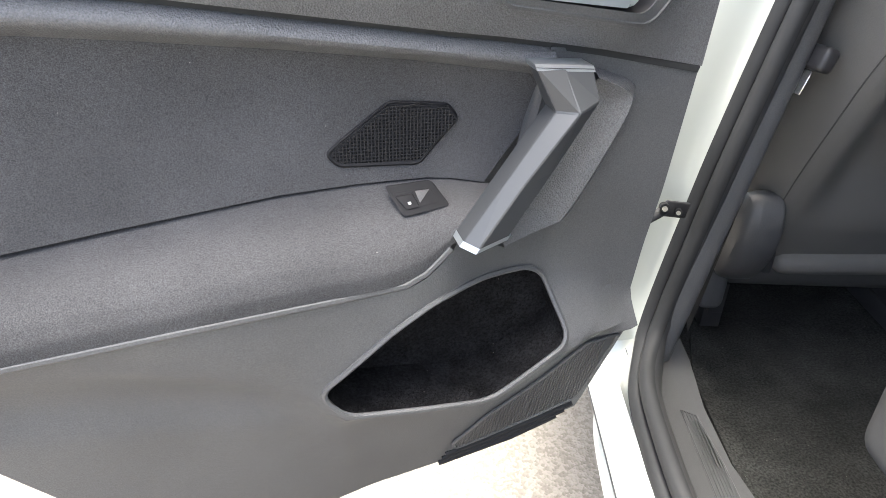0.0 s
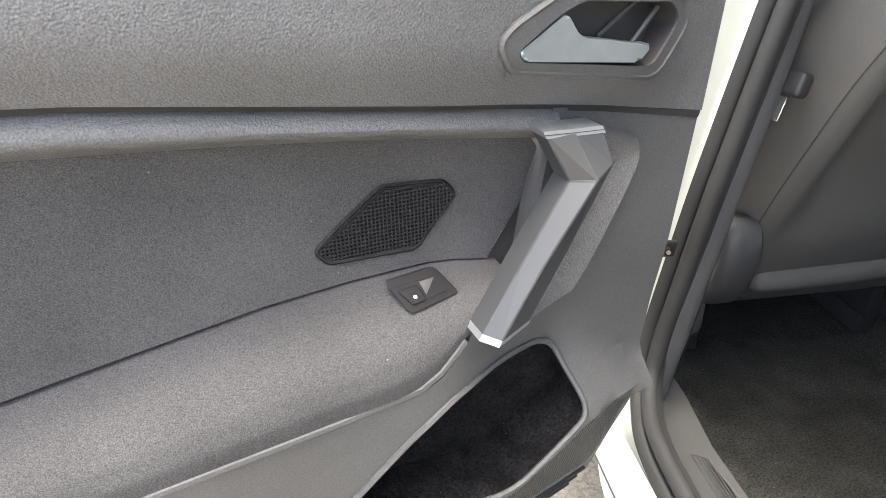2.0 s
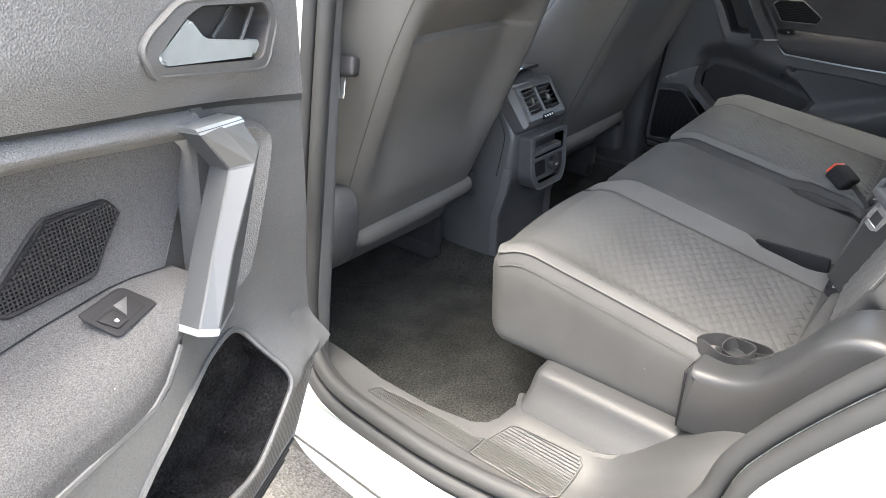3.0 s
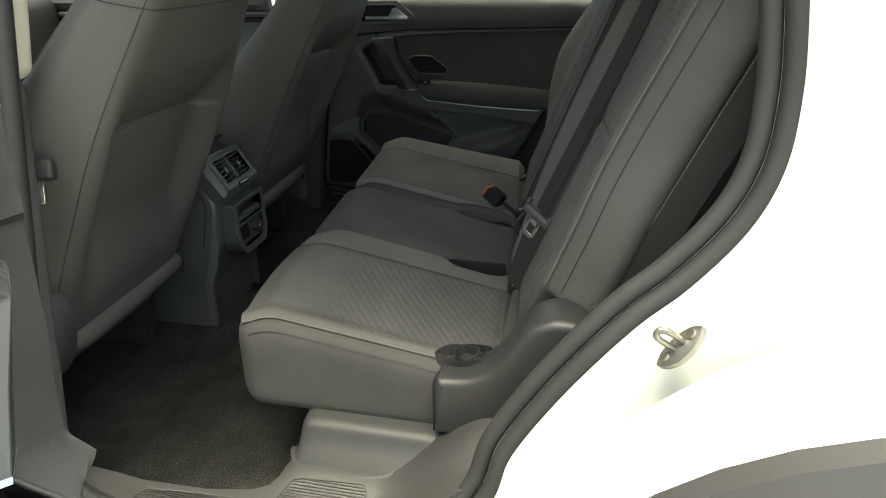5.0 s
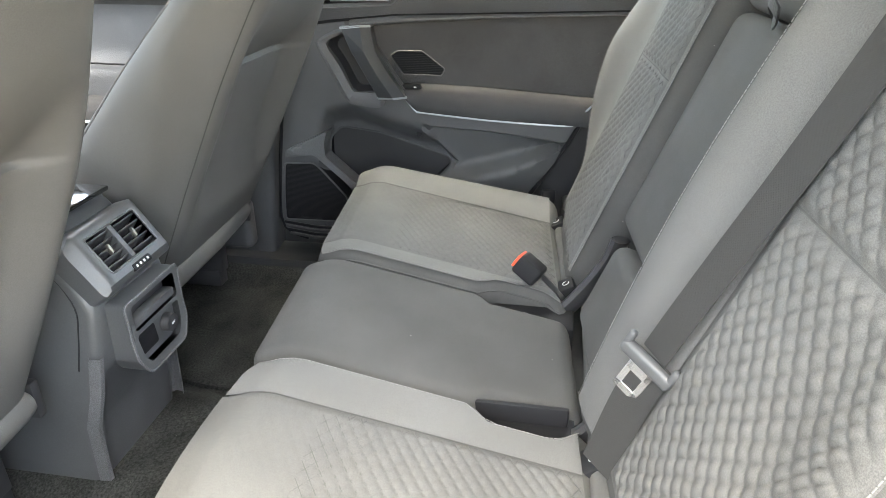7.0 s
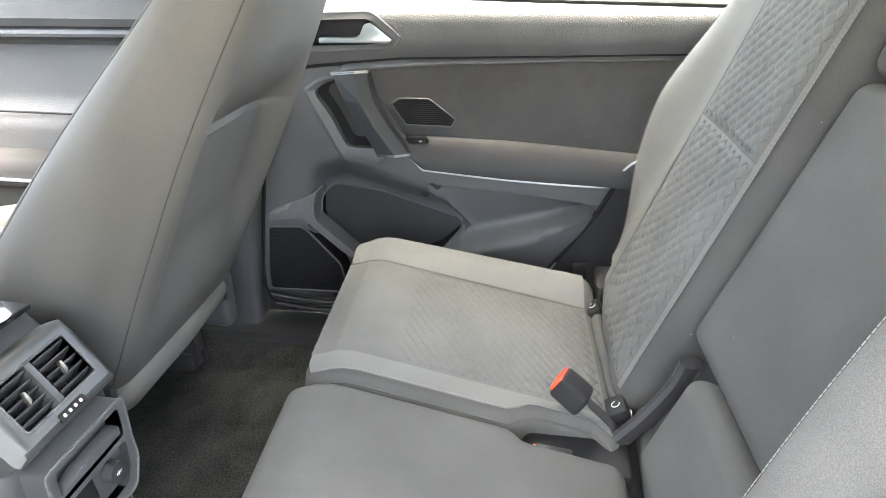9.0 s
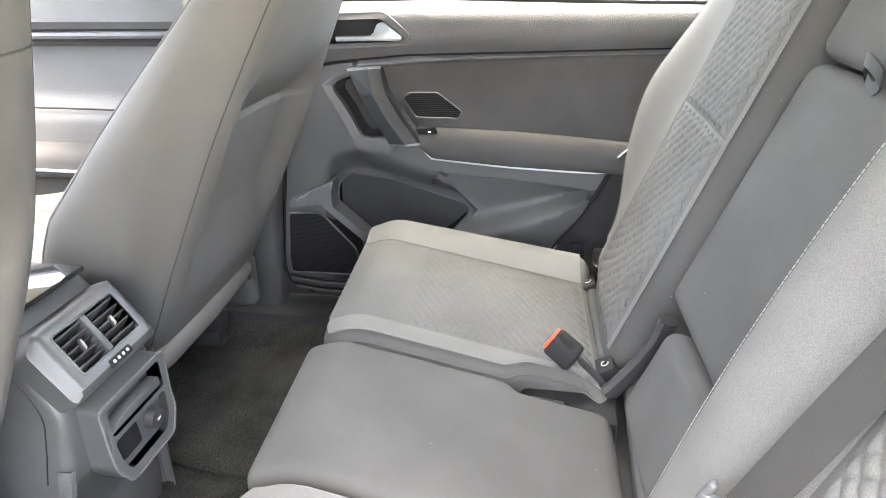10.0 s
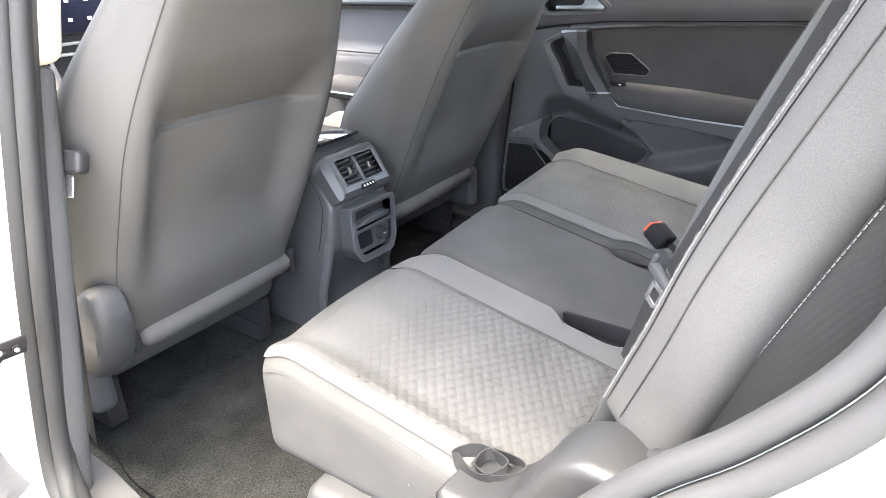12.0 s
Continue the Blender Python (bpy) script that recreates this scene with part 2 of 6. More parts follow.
def sheet(fn, nu, nv, thick=None, bm=None):
    """A surface fn(s, t) for s, t in 0..1; thick: a vector function or a vector by which its back lies behind it."""
    bm = bm or bmesh.new()
    g = [[bm.verts.new(fn(i / nu, j / nv)) for j in range(nv + 1)] for i in range(nu + 1)]
    for i in range(nu):
        for j in range(nv):
            bm.faces.new([g[i][j], g[i + 1][j], g[i + 1][j + 1], g[i][j + 1]])
    if thick is not None:
        back = Vector(thick)
        h = [[bm.verts.new(v.co + back) for v in row] for row in g]
        for i in range(nu):
            for j in range(nv):
                bm.faces.new([h[i][j], h[i][j + 1], h[i + 1][j + 1], h[i + 1][j]])
        for i in range(nu):
            for j in (0, nv):
                bm.faces.new([g[i][j], g[i + 1][j], h[i + 1][j], h[i][j]])
        for j in range(nv):
            for i in (0, nu):
                bm.faces.new([g[i][j], g[i][j + 1], h[i][j + 1], h[i][j]])
    return bm


def tube(points, r, n=8, closed=False, bm=None, squash=1.0):
    """A round cord along points."""
    bm = bm or bmesh.new()
    pts = [Vector(p) for p in points]
    m = len(pts)
    rings, side = [], None
    for i, p in enumerate(pts):
        a = pts[(i - 1) % m] if closed or i > 0 else p
        b = pts[(i + 1) % m] if closed or i < m - 1 else p
        way = (b - a).normalized()
        if side is None:
            side = way.orthogonal().normalized()
        side = (side - way * side.dot(way)).normalized()
        up = way.cross(side)
        rr = r(i / max(1, m - 1)) if callable(r) else r
        rings.append([bm.verts.new(p + side * rr * math.cos(2 * math.pi * k / n) + up * rr * squash * math.sin(2 * math.pi * k / n)) for k in range(n)])
    for i in range(m if closed else m - 1):
        for k in range(n):
            bm.faces.new([rings[i][k], rings[(i + 1) % m][k], rings[(i + 1) % m][(k + 1) % n], rings[i][(k + 1) % n]])
    if not closed:
        bm.faces.new(rings[0])
        bm.faces.new(rings[-1])
    return bm


def smooth_line(points, per=6, closed=False):
    """A Catmull-Rom line through points."""
    pts = [Vector(p) for p in points]
    out, m = [], len(pts)
    for i in range(m if closed else m - 1):
        p1, p2 = pts[i], pts[(i + 1) % m]
        p0 = pts[(i - 1) % m] if closed or i > 0 else p1
        p3 = pts[(i + 2) % m] if closed or i < m - 2 else p2
        for k in range(per):
            s = k / per
            out.append(0.5 * ((2 * p1) + (p2 - p0) * s + (2 * p0 - 5 * p1 + 4 * p2 - p3) * s * s + (3 * p1 - p0 - 3 * p2 + p3) * s ** 3))
    if not closed:
        out.append(pts[-1])
    return out


def stitches(points, pitch=0.006, r=0.0006, bm=None):
    """Short threads one after another along a line."""
    bm = bm or bmesh.new()
    pts = [Vector(p) for p in points]
    acc, lay = 0.0, []
    for a, b in zip(pts, pts[1:]):
        d = (b - a).length
        while acc < d:
            lay.append((a.lerp(b, acc / d), (b - a).normalized()))
            acc += pitch
        acc -= d
    for p, way in lay:
        tube([p - way * pitch * 0.36, p + way * pitch * 0.36], r, 5, bm=bm)
    return bm


def prism(profile, to3d, depth0, depth1, r=0.004, seg=2):
    """A plate of the outline profile between two depths; to3d(a, b, depth)."""
    bm = bmesh.new()
    lo = [bm.verts.new(to3d(a, b, depth0)) for a, b in profile]
    hi = [bm.verts.new(to3d(a, b, depth1)) for a, b in profile]
    bm.faces.new(lo)
    bm.faces.new(hi)
    m = len(profile)
    for i in range(m):
        bm.faces.new([lo[i], lo[(i + 1) % m], hi[(i + 1) % m], hi[i]])
    if r > 0:
        bmesh.ops.bevel(bm, geom=list(bm.edges), offset=r, segments=seg, affect="EDGES", profile=0.5)
    return bm


def soft_plate(profile, to3d, d0, d1, r):
    """A plate with round edges, its rim drawn in along the outline's normals."""
    m = len(profile)
    area = sum(profile[i - 1][0] * profile[i][1] - profile[i][0] * profile[i - 1][1] for i in range(m))
    nrm = []
    for i in range(m):
        a, b = Vector(profile[i - 1]), Vector(profile[(i + 1) % m])
        w = (b - a).normalized()
        nrm.append(Vector((-w.y, w.x)) * (1 if area > 0 else -1))
    loops = []
    for ang in (0, 22, 45, 68, 90):
        s, c = math.sin(radians(ang)), math.cos(radians(ang))
        loops.append([to3d(p[0] + k.x * r * (1 - s), p[1] + k.y * r * (1 - s), d0 + r * (1 - c)) for p, k in zip(profile, nrm)])
    for ang in (90, 68, 45, 22, 0):
        s, c = math.sin(radians(ang)), math.cos(radians(ang))
        loops.append([to3d(p[0] + k.x * r * (1 - s), p[1] + k.y * r * (1 - s), d1 - r * (1 - c)) for p, k in zip(profile, nrm)])
    bm = rows_sheet(loops, closed=True)
    bm.faces.new([bm.verts.new(q) for q in loops[0]])
    bm.faces.new([bm.verts.new(q) for q in loops[-1]])
    return bm


def inside(p, poly):
    x, y, odd = p[0], p[1], False
    for (x0, y0), (x1, y1) in zip(poly, poly[1:] + poly[:1]):
        if (y0 > y) != (y1 > y) and x < (x1 - x0) * (y - y0) / (y1 - y0) + x0:
            odd = not odd
    return odd


def dense(poly, step):
    out = []
    for (x0, y0), (x1, y1) in zip(poly, poly[1:] + poly[:1]):
        k = max(1, round(math.hypot(x1 - x0, y1 - y0) / step))
        out += [(x0 + (x1 - x0) * i / k, y0 + (y1 - y0) * i / k) for i in range(k)]
    return out


def rounded(poly, r, seg=4):
    """The polygon with its corners rounded."""
    out, m = [], len(poly)
    for i in range(m):
        p, a, b = Vector(poly[i]), Vector(poly[i - 1]), Vector(poly[(i + 1) % m])
        d = min(r, (a - p).length * 0.45, (b - p).length * 0.45)
        s, e = p + (a - p).normalized() * d, p + (b - p).normalized() * d
        for k in range(seg + 1):
            t = k / seg
            q = s * (1 - t) ** 2 + p * 2 * t * (1 - t) + e * t * t
            out.append((q.x, q.y))
    return out


def field(outline, fn, to3d, step=0.012, holes=(), back=0.01, lines=()):
    """A panel of any outline whose depth is fn(a, b), with holes, crease lines that its faces follow, and its rim turned back."""
    outline = dense(outline, step)
    holes = [dense(h, step) for h in holes]
    verts, edges = [], []
    for loop in [outline, *holes]:
        k = len(verts)
        verts += [Vector(p) for p in loop]
        edges += [(k + i, k + (i + 1) % len(loop)) for i in range(len(loop))]
    for line in lines:
        for (x0, y0), (x1, y1) in zip(line, line[1:]):
            k = max(1, round(math.hypot(x1 - x0, y1 - y0) / step))
            row = [Vector((x0 + (x1 - x0) * i / k, y0 + (y1 - y0) * i / k)) for i in range(k + 1)]
            edges += [(len(verts) + i, len(verts) + i + 1) for i in range(k)]
            verts += row
    a0, a1 = min(p[0] for p in outline), max(p[0] for p in outline)
    b0, b1 = min(p[1] for p in outline), max(p[1] for p in outline)
    rim = [v.copy() for v in verts]
    near = {}
    for v in rim:
        near.setdefault((int(v.x // step), int(v.y // step)), []).append(v)
    for i in range(1, int((a1 - a0) / step)):
        for j in range(1, int((b1 - b0) / step)):
            p = Vector((a0 + i * step, b0 + j * step))
            if not inside(p, outline) or any(inside(p, h) for h in holes):
                continue
            ci, cj = int(p.x // step), int(p.y // step)
            if any((p - q).length < step * 0.55 for di in (-1, 0, 1) for dj in (-1, 0, 1) for q in near.get((ci + di, cj + dj), ())):
                continue
            verts.append(p)
    vs, es, fs, _, _, _ = geometry.delaunay_2d_cdt(verts, edges, [], 0, 1e-7)
    bm = bmesh.new()
    made = [bm.verts.new(to3d(v.x, v.y, fn(v.x, v.y))) for v in vs]
    for f in fs:
        c = sum((vs[i] for i in f), Vector((0, 0))) / len(f)
        if inside(c, outline) and not any(inside(c, h) for h in holes):
            try:
                bm.faces.new([made[i] for i in f])
            except ValueError:
                pass
    bmesh.ops.delete(bm, geom=[v for v in bm.verts if not v.link_faces], context="VERTS")
    if back:
        for loop in [outline, *holes]:
            top = [to3d(a, b, fn(a, b)) for a, b in loop]
            low = [to3d(a, b, fn(a, b) - back) for a, b in loop]
            m = len(loop)
            tv, lv = [bm.verts.new(p) for p in top], [bm.verts.new(p) for p in low]
            for i in range(m):
                bm.faces.new([tv[i], tv[(i + 1) % m], lv[(i + 1) % m], lv[i]])
    return bm


def S(x, a, b):
    t = max(0.0, min(1.0, (x - a) / (b - a)))
    return t * t * (3 - 2 * t)


def lerp_line(line, u):
    for (a, za), (b, zb) in zip(line, line[1:]):
        if u <= b:
            return za + (zb - za) * (u - a) / (b - a)
    return line[-1][1]


# ---- ground ----
gm = sheet(lambda s, t: Vector(((s - 0.5) * 800, (t - 0.5) * 800, 0.08)), 8, 8)
solo("ground", gm, CONCRETE, "pale sandy concrete ground with fine gravel", "ground", kind="structure")


# ---- car shell ----
car = thing("car_body", (0, 0.6, 0.06), "white car body with open rear door opening and black cladding", "car")


def rows_sheet(rows, bm=None, closed=False):
    """A surface through rows of points."""
    bm = bm or bmesh.new()
    g = [[bm.verts.new(p) for p in row] for row in rows]
    for a, b in zip(g, g[1:]):
        m = len(a)
        for i in range(m if closed else m - 1):
            bm.faces.new([a[i], a[(i + 1) % m], b[(i + 1) % m], b[i]])
    return bm


OPENING = smooth_line([
    (-0.60, 0.916, 1.42), (-0.667, 0.909, 1.15), (-0.715, 0.914, 0.90), (-0.737, 0.921, 0.75), (-0.755, 0.925, 0.62), (-0.772, 0.900, 0.560),
    (-0.797, 0.820, 0.540), (-0.803, 0.70, 0.534), (-0.80, 0.58, 0.532), (-0.785, 0.455, 0.535), (-0.762, 0.365, 0.542), (-0.738, 0.293, 0.578), (-0.720, 0.257, 0.627), (-0.708, 0.236, 0.695),
    (-0.692, 0.172, 0.796), (-0.678, 0.096, 0.892), (-0.666, 0.037, 0.949), (-0.651, -0.014, 1.012), (-0.640, -0.040, 1.074), (-0.628, -0.046, 1.143), (-0.616, -0.040, 1.223), (-0.585, -0.017, 1.397)], 6)


def outward(i):
    a, b = OPENING[max(0, i - 1)], OPENING[min(len(OPENING) - 1, i + 1)]
    way = (b - a).normalized()
    o = Vector((0, way.z, -way.y))
    o.normalize()
    mid = Vector((-0.8, 0.4, 0.95))
    return o if o.dot(OPENING[i] - mid) > 0 else -o


def ring(dx, do):
    return [p + outward(i) * do + Vector((dx, 0, 0)) for i, p in enumerate(OPENING)]


def widen(i):
    """How far the jamb reaches out: narrow at the front post, wide towards the wheel."""
    y = OPENING[i].y
    z = OPENING[i].z
    return 0.05 + 0.075 * S(-y, -0.35, -0.02) * S(z, 0.5, 0.7)


def jamb_row(do, dx, share, p_do, p_dx):
    """One line along the jamb: at the front post it turns out sideways, elsewhere away from the opening."""
    row = []
    for i, p in enumerate(OPENING):
        o = outward(i)
        post = S(o.y, 0.75, 0.97)
        d = (do + widen(i) * share) * (1 - post) + p_do * post
        row.append(p + o * d + Vector((dx * (1 - post) + p_dx * post, 0, 0)))
    return row


jamb_rows = [jamb_row(0.004, 0.004, 0, 0.004, 0.004), jamb_row(0.020, -0.008, 0, 0.014, -0.012), jamb_row(0.026, -0.018, 0, 0.020, -0.028), jamb_row(0.024, -0.020, 0.35, 0.022, -0.052), jamb_row(0.022, -0.024, 0.7, 0.026, -0.085),
             jamb_row(0.022, -0.032, 1, 0.032, -0.118), jamb_row(0.034, -0.050, 1, 0.045, -0.140), jamb_row(0.050, -0.060, 1, 0.075, -0.150)]
part("door_jamb", rows_sheet(jamb_rows), PAINT, car, "glossy white painted door jamb")
part("door_seal", tube(ring(0.004, -0.006), 0.0125, 10, bm=tube(ring(-0.006, 0.019), 0.0135, 10)), RUBBER, car, "black rubber door seal")
trim_rows = [ring(0.006, -0.012), ring(0.013, -0.014), ring(0.023, -0.006), ring(0.034, 0.03)]
part("opening_trim", rows_sheet(trim_rows), SILL, car, "dark grey plastic trim inside the seal")

# outer skin behind the door, with the wheel arch cut into it
ARCH = (-0.26, 0.45, 0.47)


def quarter(s, t):
    i = round(s * (len(OPENING) - 1 - 54)) + 54
    p = jamb_rows[-1][i]
    far = Vector((-0.90 + 0.16 * S(p.z, 1.0, 1.5), -1.25, 0.55 + (p.z - 0.55) * 1.02))
    q = p.lerp(far, t)
    dy, dz = q.y - ARCH[0], q.z - ARCH[1]
    d = math.hypot(dy, dz)
    if d < ARCH[2]:
        k = ARCH[2] / max(d, 1e-3)
        q = Vector((q.x, ARCH[0] + dy * k, ARCH[1] + dz * k))
        d = ARCH[2]
    q.x = p.x + (far.x - p.x) * S(t, 0.0, 0.40)
    flare = 0.92 * (1 - S(d - ARCH[2], 0.0, 0.16))
    q.x += (-0.912 - q.x) * flare * S(t, 0.0, 0.06)
    q.x -= 0.012 * math.exp(-((q.z - 1.08) / 0.02) ** 2) + 0.010 * math.exp(-((t - 0.075 - 0.05 * s) / 0.016) ** 2) + 0.010 * math.exp(-((t - 0.17 - 0.04 * s) / 0.022) ** 2)
    return q


part("quarter_panel", sheet(quarter, 72, 64), PAINT, car, "glossy white rear quarter panel")
arch_in, arch_out = [], []
for k in range(25):
    a = radians(-10 + 200 * k / 24)
    arch_out.append(Vector((-0.918, ARCH[0] + math.cos(a) * (ARCH[2] + 0.004), ARCH[1] + math.sin(a) * (ARCH[2] + 0.004))))
    arch_in.append(Vector((-0.925, ARCH[0] + math.cos(a) * (ARCH[2] - 0.055), ARCH[1] + math.sin(a) * (ARCH[2] - 0.055))))
mid_row = [a.lerp(b, 0.5) + Vector((-0.012, 0, 0)) for a, b in zip(arch_in, arch_out)]
deep = [p + Vector((0.05, 0, 0)) for p in arch_in]
part("arch_cladding", rows_sheet([[p + Vector((0.03, 0, 0)) for p in arch_out], arch_out, mid_row, arch_in, deep]), PLASTIC_DARK, car, "grained black plastic wheel arch cladding")
liner = [[Vector((x, ARCH[0] + math.cos(radians(-10 + 200 * k / 24)) * 0.415, ARCH[1] + math.sin(radians(-10 + 200 * k / 24)) * 0.415)) for k in range(25)] for x in (-0.89, -0.62)]
part("arch_liner", rows_sheet(liner), CARPET, car)
# rocker below the opening
rk = [[Vector((x, y, z)) for y in (0.93, 0.75, 0.55, 0.35, 0.12)] for x, z in ((-0.822, 0.512), (-0.838, 0.503), (-0.850, 0.490), (-0.856, 0.466))]
part("rocker_panel", rows_sheet(rk), PAINT, car, "white painted rocker panel")
part("rocker_cladding", prism([(-0.859, 0.467), (-0.80, 0.467), (-0.70, 0.24), (-0.745, 0.24)], lambda a, b, c: Vector((a, c, b)), 0.02, 2.2, 0.004), PLASTIC_DARK, car, "black plastic rocker cladding")
# front post outside, and the body ahead of it
edge = [p for i, p in enumerate(jamb_rows[-1]) if i < 26]
skin = [edge, [p + Vector((-0.018, 0.012, 0)) for p in edge], [p + Vector((-0.024, 0.05, 0)) for p in edge], [p + Vector((-0.03, 1.1, 0)) for p in edge]]
part("front_side_panel", rows_sheet(skin), PAINT, car, "white painted front door skin")


def roof_at(a, b, c):
    return Vector((a, b, 1.70 - 0.10 * (a / 0.7) ** 2 - 0.10 * ((b + 0.1) / 1.8) ** 2 + c))


part("roof", field([(-0.72, -1.9), (0.72, -1.9), (0.72, 1.7), (-0.72, 1.7)], lambda a, b: 0.0, roof_at, 0.12, back=0.04), PAINT, car, "white painted roof")
part("headliner", field([(-0.70, -1.85), (0.70, -1.85), (0.70, 1.65), (-0.70, 1.65)], lambda a, b: -0.05, roof_at, 0.12, back=0.012), HEADLINER, car, "pale cloth headliner")
for side in (-1, 1):
    part("roof_rail_panel", tube([(side * 0.70, -1.85, 1.52), (side * 0.70, -1.0, 1.60), (side * 0.70, 0.6, 1.62), (side * 0.69, 1.6, 1.52)], 0.05, 10), PAINT, car)
    part("windscreen_post", tube([(side * 0.69, 1.6, 1.53), (side * 0.78, 2.35, 1.10)], 0.035, 8), PAINT, car)
    part("tail_post", tube([(side * 0.69, -1.82, 1.53), (side * 0.74, -2.0, 1.05)], 0.07, 8), PAINT, car)
    part("rear_side_post", tube([(side * 0.70, -0.62, 1.58), (side * 0.76, -0.62, 1.12)], 0.05, 8), PLASTIC_DARK, car)
    if side > 0:
        part("middle_post", tube([(0.69, 1.08, 1.58), (0.75, 1.14, 1.12)], 0.045, 8), BEIGE, car)
# pale upper and dark lower trim of the front post
part("post_upper_trim", pillow(-0.668, -0.612, 0.905, 0.99, 1.135, 1.60, 0.018, lambda p: p + Vector((0.24 * (p.z - 1.13), 0.0, 0)), (3, 4, 8)), BEIGE, car, "pale grey cloth-look upper post trim")
part("post_lower_trim", pillow(-0.712, -0.657, 0.912, 1.0, 0.42, 1.138, 0.02, lambda p: p + Vector((0.17 * (p.z - 0.90), 0.0, 0)), (3, 4, 10)), PLASTIC_SOFT, car, "dark grey plastic lower post trim")
# tail end and luggage bay
part("tail_wall", box(-0.80, 0.80, -2.06, -2.0, 0.36, 1.05, 0.02), PLASTIC_DARK, car)
part("luggage_floor", box(-0.60, 0.60, -2.0, -0.05, 0.50, 0.56, 0.01), CARPET, car, "black carpet luggage floor")
for side in (-1, 1):
    part("luggage_side_trim", box(side * 0.56 - 0.04, side * 0.56 + 0.04, -2.0, -0.12, 0.40, 1.00, 0.03, 3), PLASTIC_DARK, car)

# floor
floor_car = thing("cabin_floor", (0, 0.9, 0.38), "black carpeted cabin floor with centre tunnel and loose mats", "floor", kind="structure")


def floor_z(x, y):
    return 0.375 + 0.05 * (1 - S(abs(x), 0.10, 0.22)) + 0.05 * S(y, 1.25, 1.7) + 0.03 * S(abs(x), 0.60, 0.70)


part("carpet", sheet(lambda s, t: Vector((-0.74 + 1.48 * s, 0.3 + 2.2 * t, floor_z(-0.74 + 1.48 * s, 0.3 + 2.2 * t))), 50, 50, (0, 0, -0.03)), CARPET, floor_car)
for x0 in (-0.63, 0.20):
    part("floor_mat", field(rounded([(x0, 0.62), (x0 + 0.43, 0.62), (x0 + 0.43, 1.02), (x0 + 0.38, 1.20), (x0 + 0.05, 1.20), (x0, 1.02)], 0.05, 5),
         lambda a, b: 0.0, lambda a, b, c: Vector((a, b, floor_z(a, b) + 0.010 + c)), 0.03, back=0.01), CARPET, floor_car, "black carpet floor mat")
part("firewall", box(-0.76, 0.76, 2.38, 2.44, 0.38, 1.0, 0.01), PLASTIC_DARK, floor_car)

# sill trim with ribbed plates, both sides
for side in (-1, 1):
    sill = thing("sill_trim", (side * 0.72, 0.6, 0.47), "dark grey plastic door sill trim with two ribbed plates", "sill trim", "sill trims")

    drop = 0.0 if side < 0 else 0.085

    def sx(x):
        return x if side < 0 else -x + 0.015

    def sill_z(x, y):
        rise = S(-y, -0.43, -0.25)
        lift = 0.022 * S(x, -0.70, -0.64) * (1 - S(y, 0.56, 0.62))
        return 0.511 + 0.008 * S(-x, 0.74, 0.78) + lift + 0.115 * rise - drop

    edge_in = [(1.9, -0.70), (1.1, -0.688), (0.92, -0.692), (0.81, -0.704), (0.70, -0.702), (0.625, -0.688)]
    outline = [(-0.795, 1.9), (-0.795, 0.56), (-0.778, 0.43), (-0.752, 0.33), (-0.722, 0.25), (-0.56, 0.25), (-0.56, 0.575), (-0.625, 0.585), (-0.66, 0.592), (-0.675, 0.603)] + [(x, y) for y, x in reversed(edge_in)]
    part("trim_body", field(outline, lambda a, b: 0.0, lambda a, b, c: Vector((sx(a), b, sill_z(a, b) + c)), 0.018, back=0.14), SILL, sill)
    ridge = smooth_line([(-0.600, 0.588, 0.523), (-0.638, 0.562, 0.523), (-0.648, 0.50, 0.522), (-0.638, 0.42, 0.527), (-0.602, 0.355, 0.553), (-0.575, 0.305, 0.592)], 6)
    part("trim_ridge", tube([(sx(p.x), p.y, p.z - drop) for p in ridge], 0.010, 8, squash=0.8), SILL, sill, "rounded ridge where the trim meets the seat base")
    for plate_o in ([(-0.742, 0.80), (-0.722, 0.79), (-0.714, 0.70), (-0.712, 0.60), (-0.706, 0.585), (-0.742, 0.585)], [(-0.742, 0.58), (-0.705, 0.58), (-0.685, 0.574), (-0.668, 0.563), (-0.664, 0.548), (-0.660, 0.448), (-0.668, 0.441), (-0.728, 0.441), (-0.738, 0.452)]):
        plate = part("ribbed_plate", field(plate_o, lambda a, b: 0.0015, lambda a, b, c: Vector((sx(a), b, sill_z(a, b) + c)), 0.02, back=0.003), SILL, sill)
        ribs = bmesh.new()
        x = -0.740
        while x < -0.660:
            hit = [y for y in [0.435 + 0.004 * i for i in range(95)] if inside((x, y), plate_o)]
            if len(hit) > 4:
                tube([(sx(x), y, sill_z(x, y) + 0.0022) for y in hit[::6] + hit[-1:]], 0.0011, 5, bm=ribs)
            x += 0.0044
        part("rib", ribs, SILL, plate)
        part("plate_edge", tube([(sx(a), b, sill_z(a, b) + 0.002) for a, b in dense(plate_o, 0.02)], 0.0014, 5, True), SILL, plate)

# right side wall, closed
part("right_side_panel", box(0.86, 0.90, -2.0, 2.3, 0.30, 1.10, 0.02), PAINT, car, "white painted right body side")
part("inner_side_panel", box(0.805, 0.856, -2.0, 2.3, 0.30, 1.10, 0.01), PLASTIC_DARK, car, "dark inner skin of the closed side")
part("right_post_trim", pillow(0.71, 0.80, 1.04, 1.20, 0.36, 1.14, 0.02, lambda p: p + Vector((-0.08 * (p.z - 0.86), -0.10 * (p.z - 0.86), 0)), (3, 4, 10)), PLASTIC_SOFT, car, "dark grey plastic lower post trim")

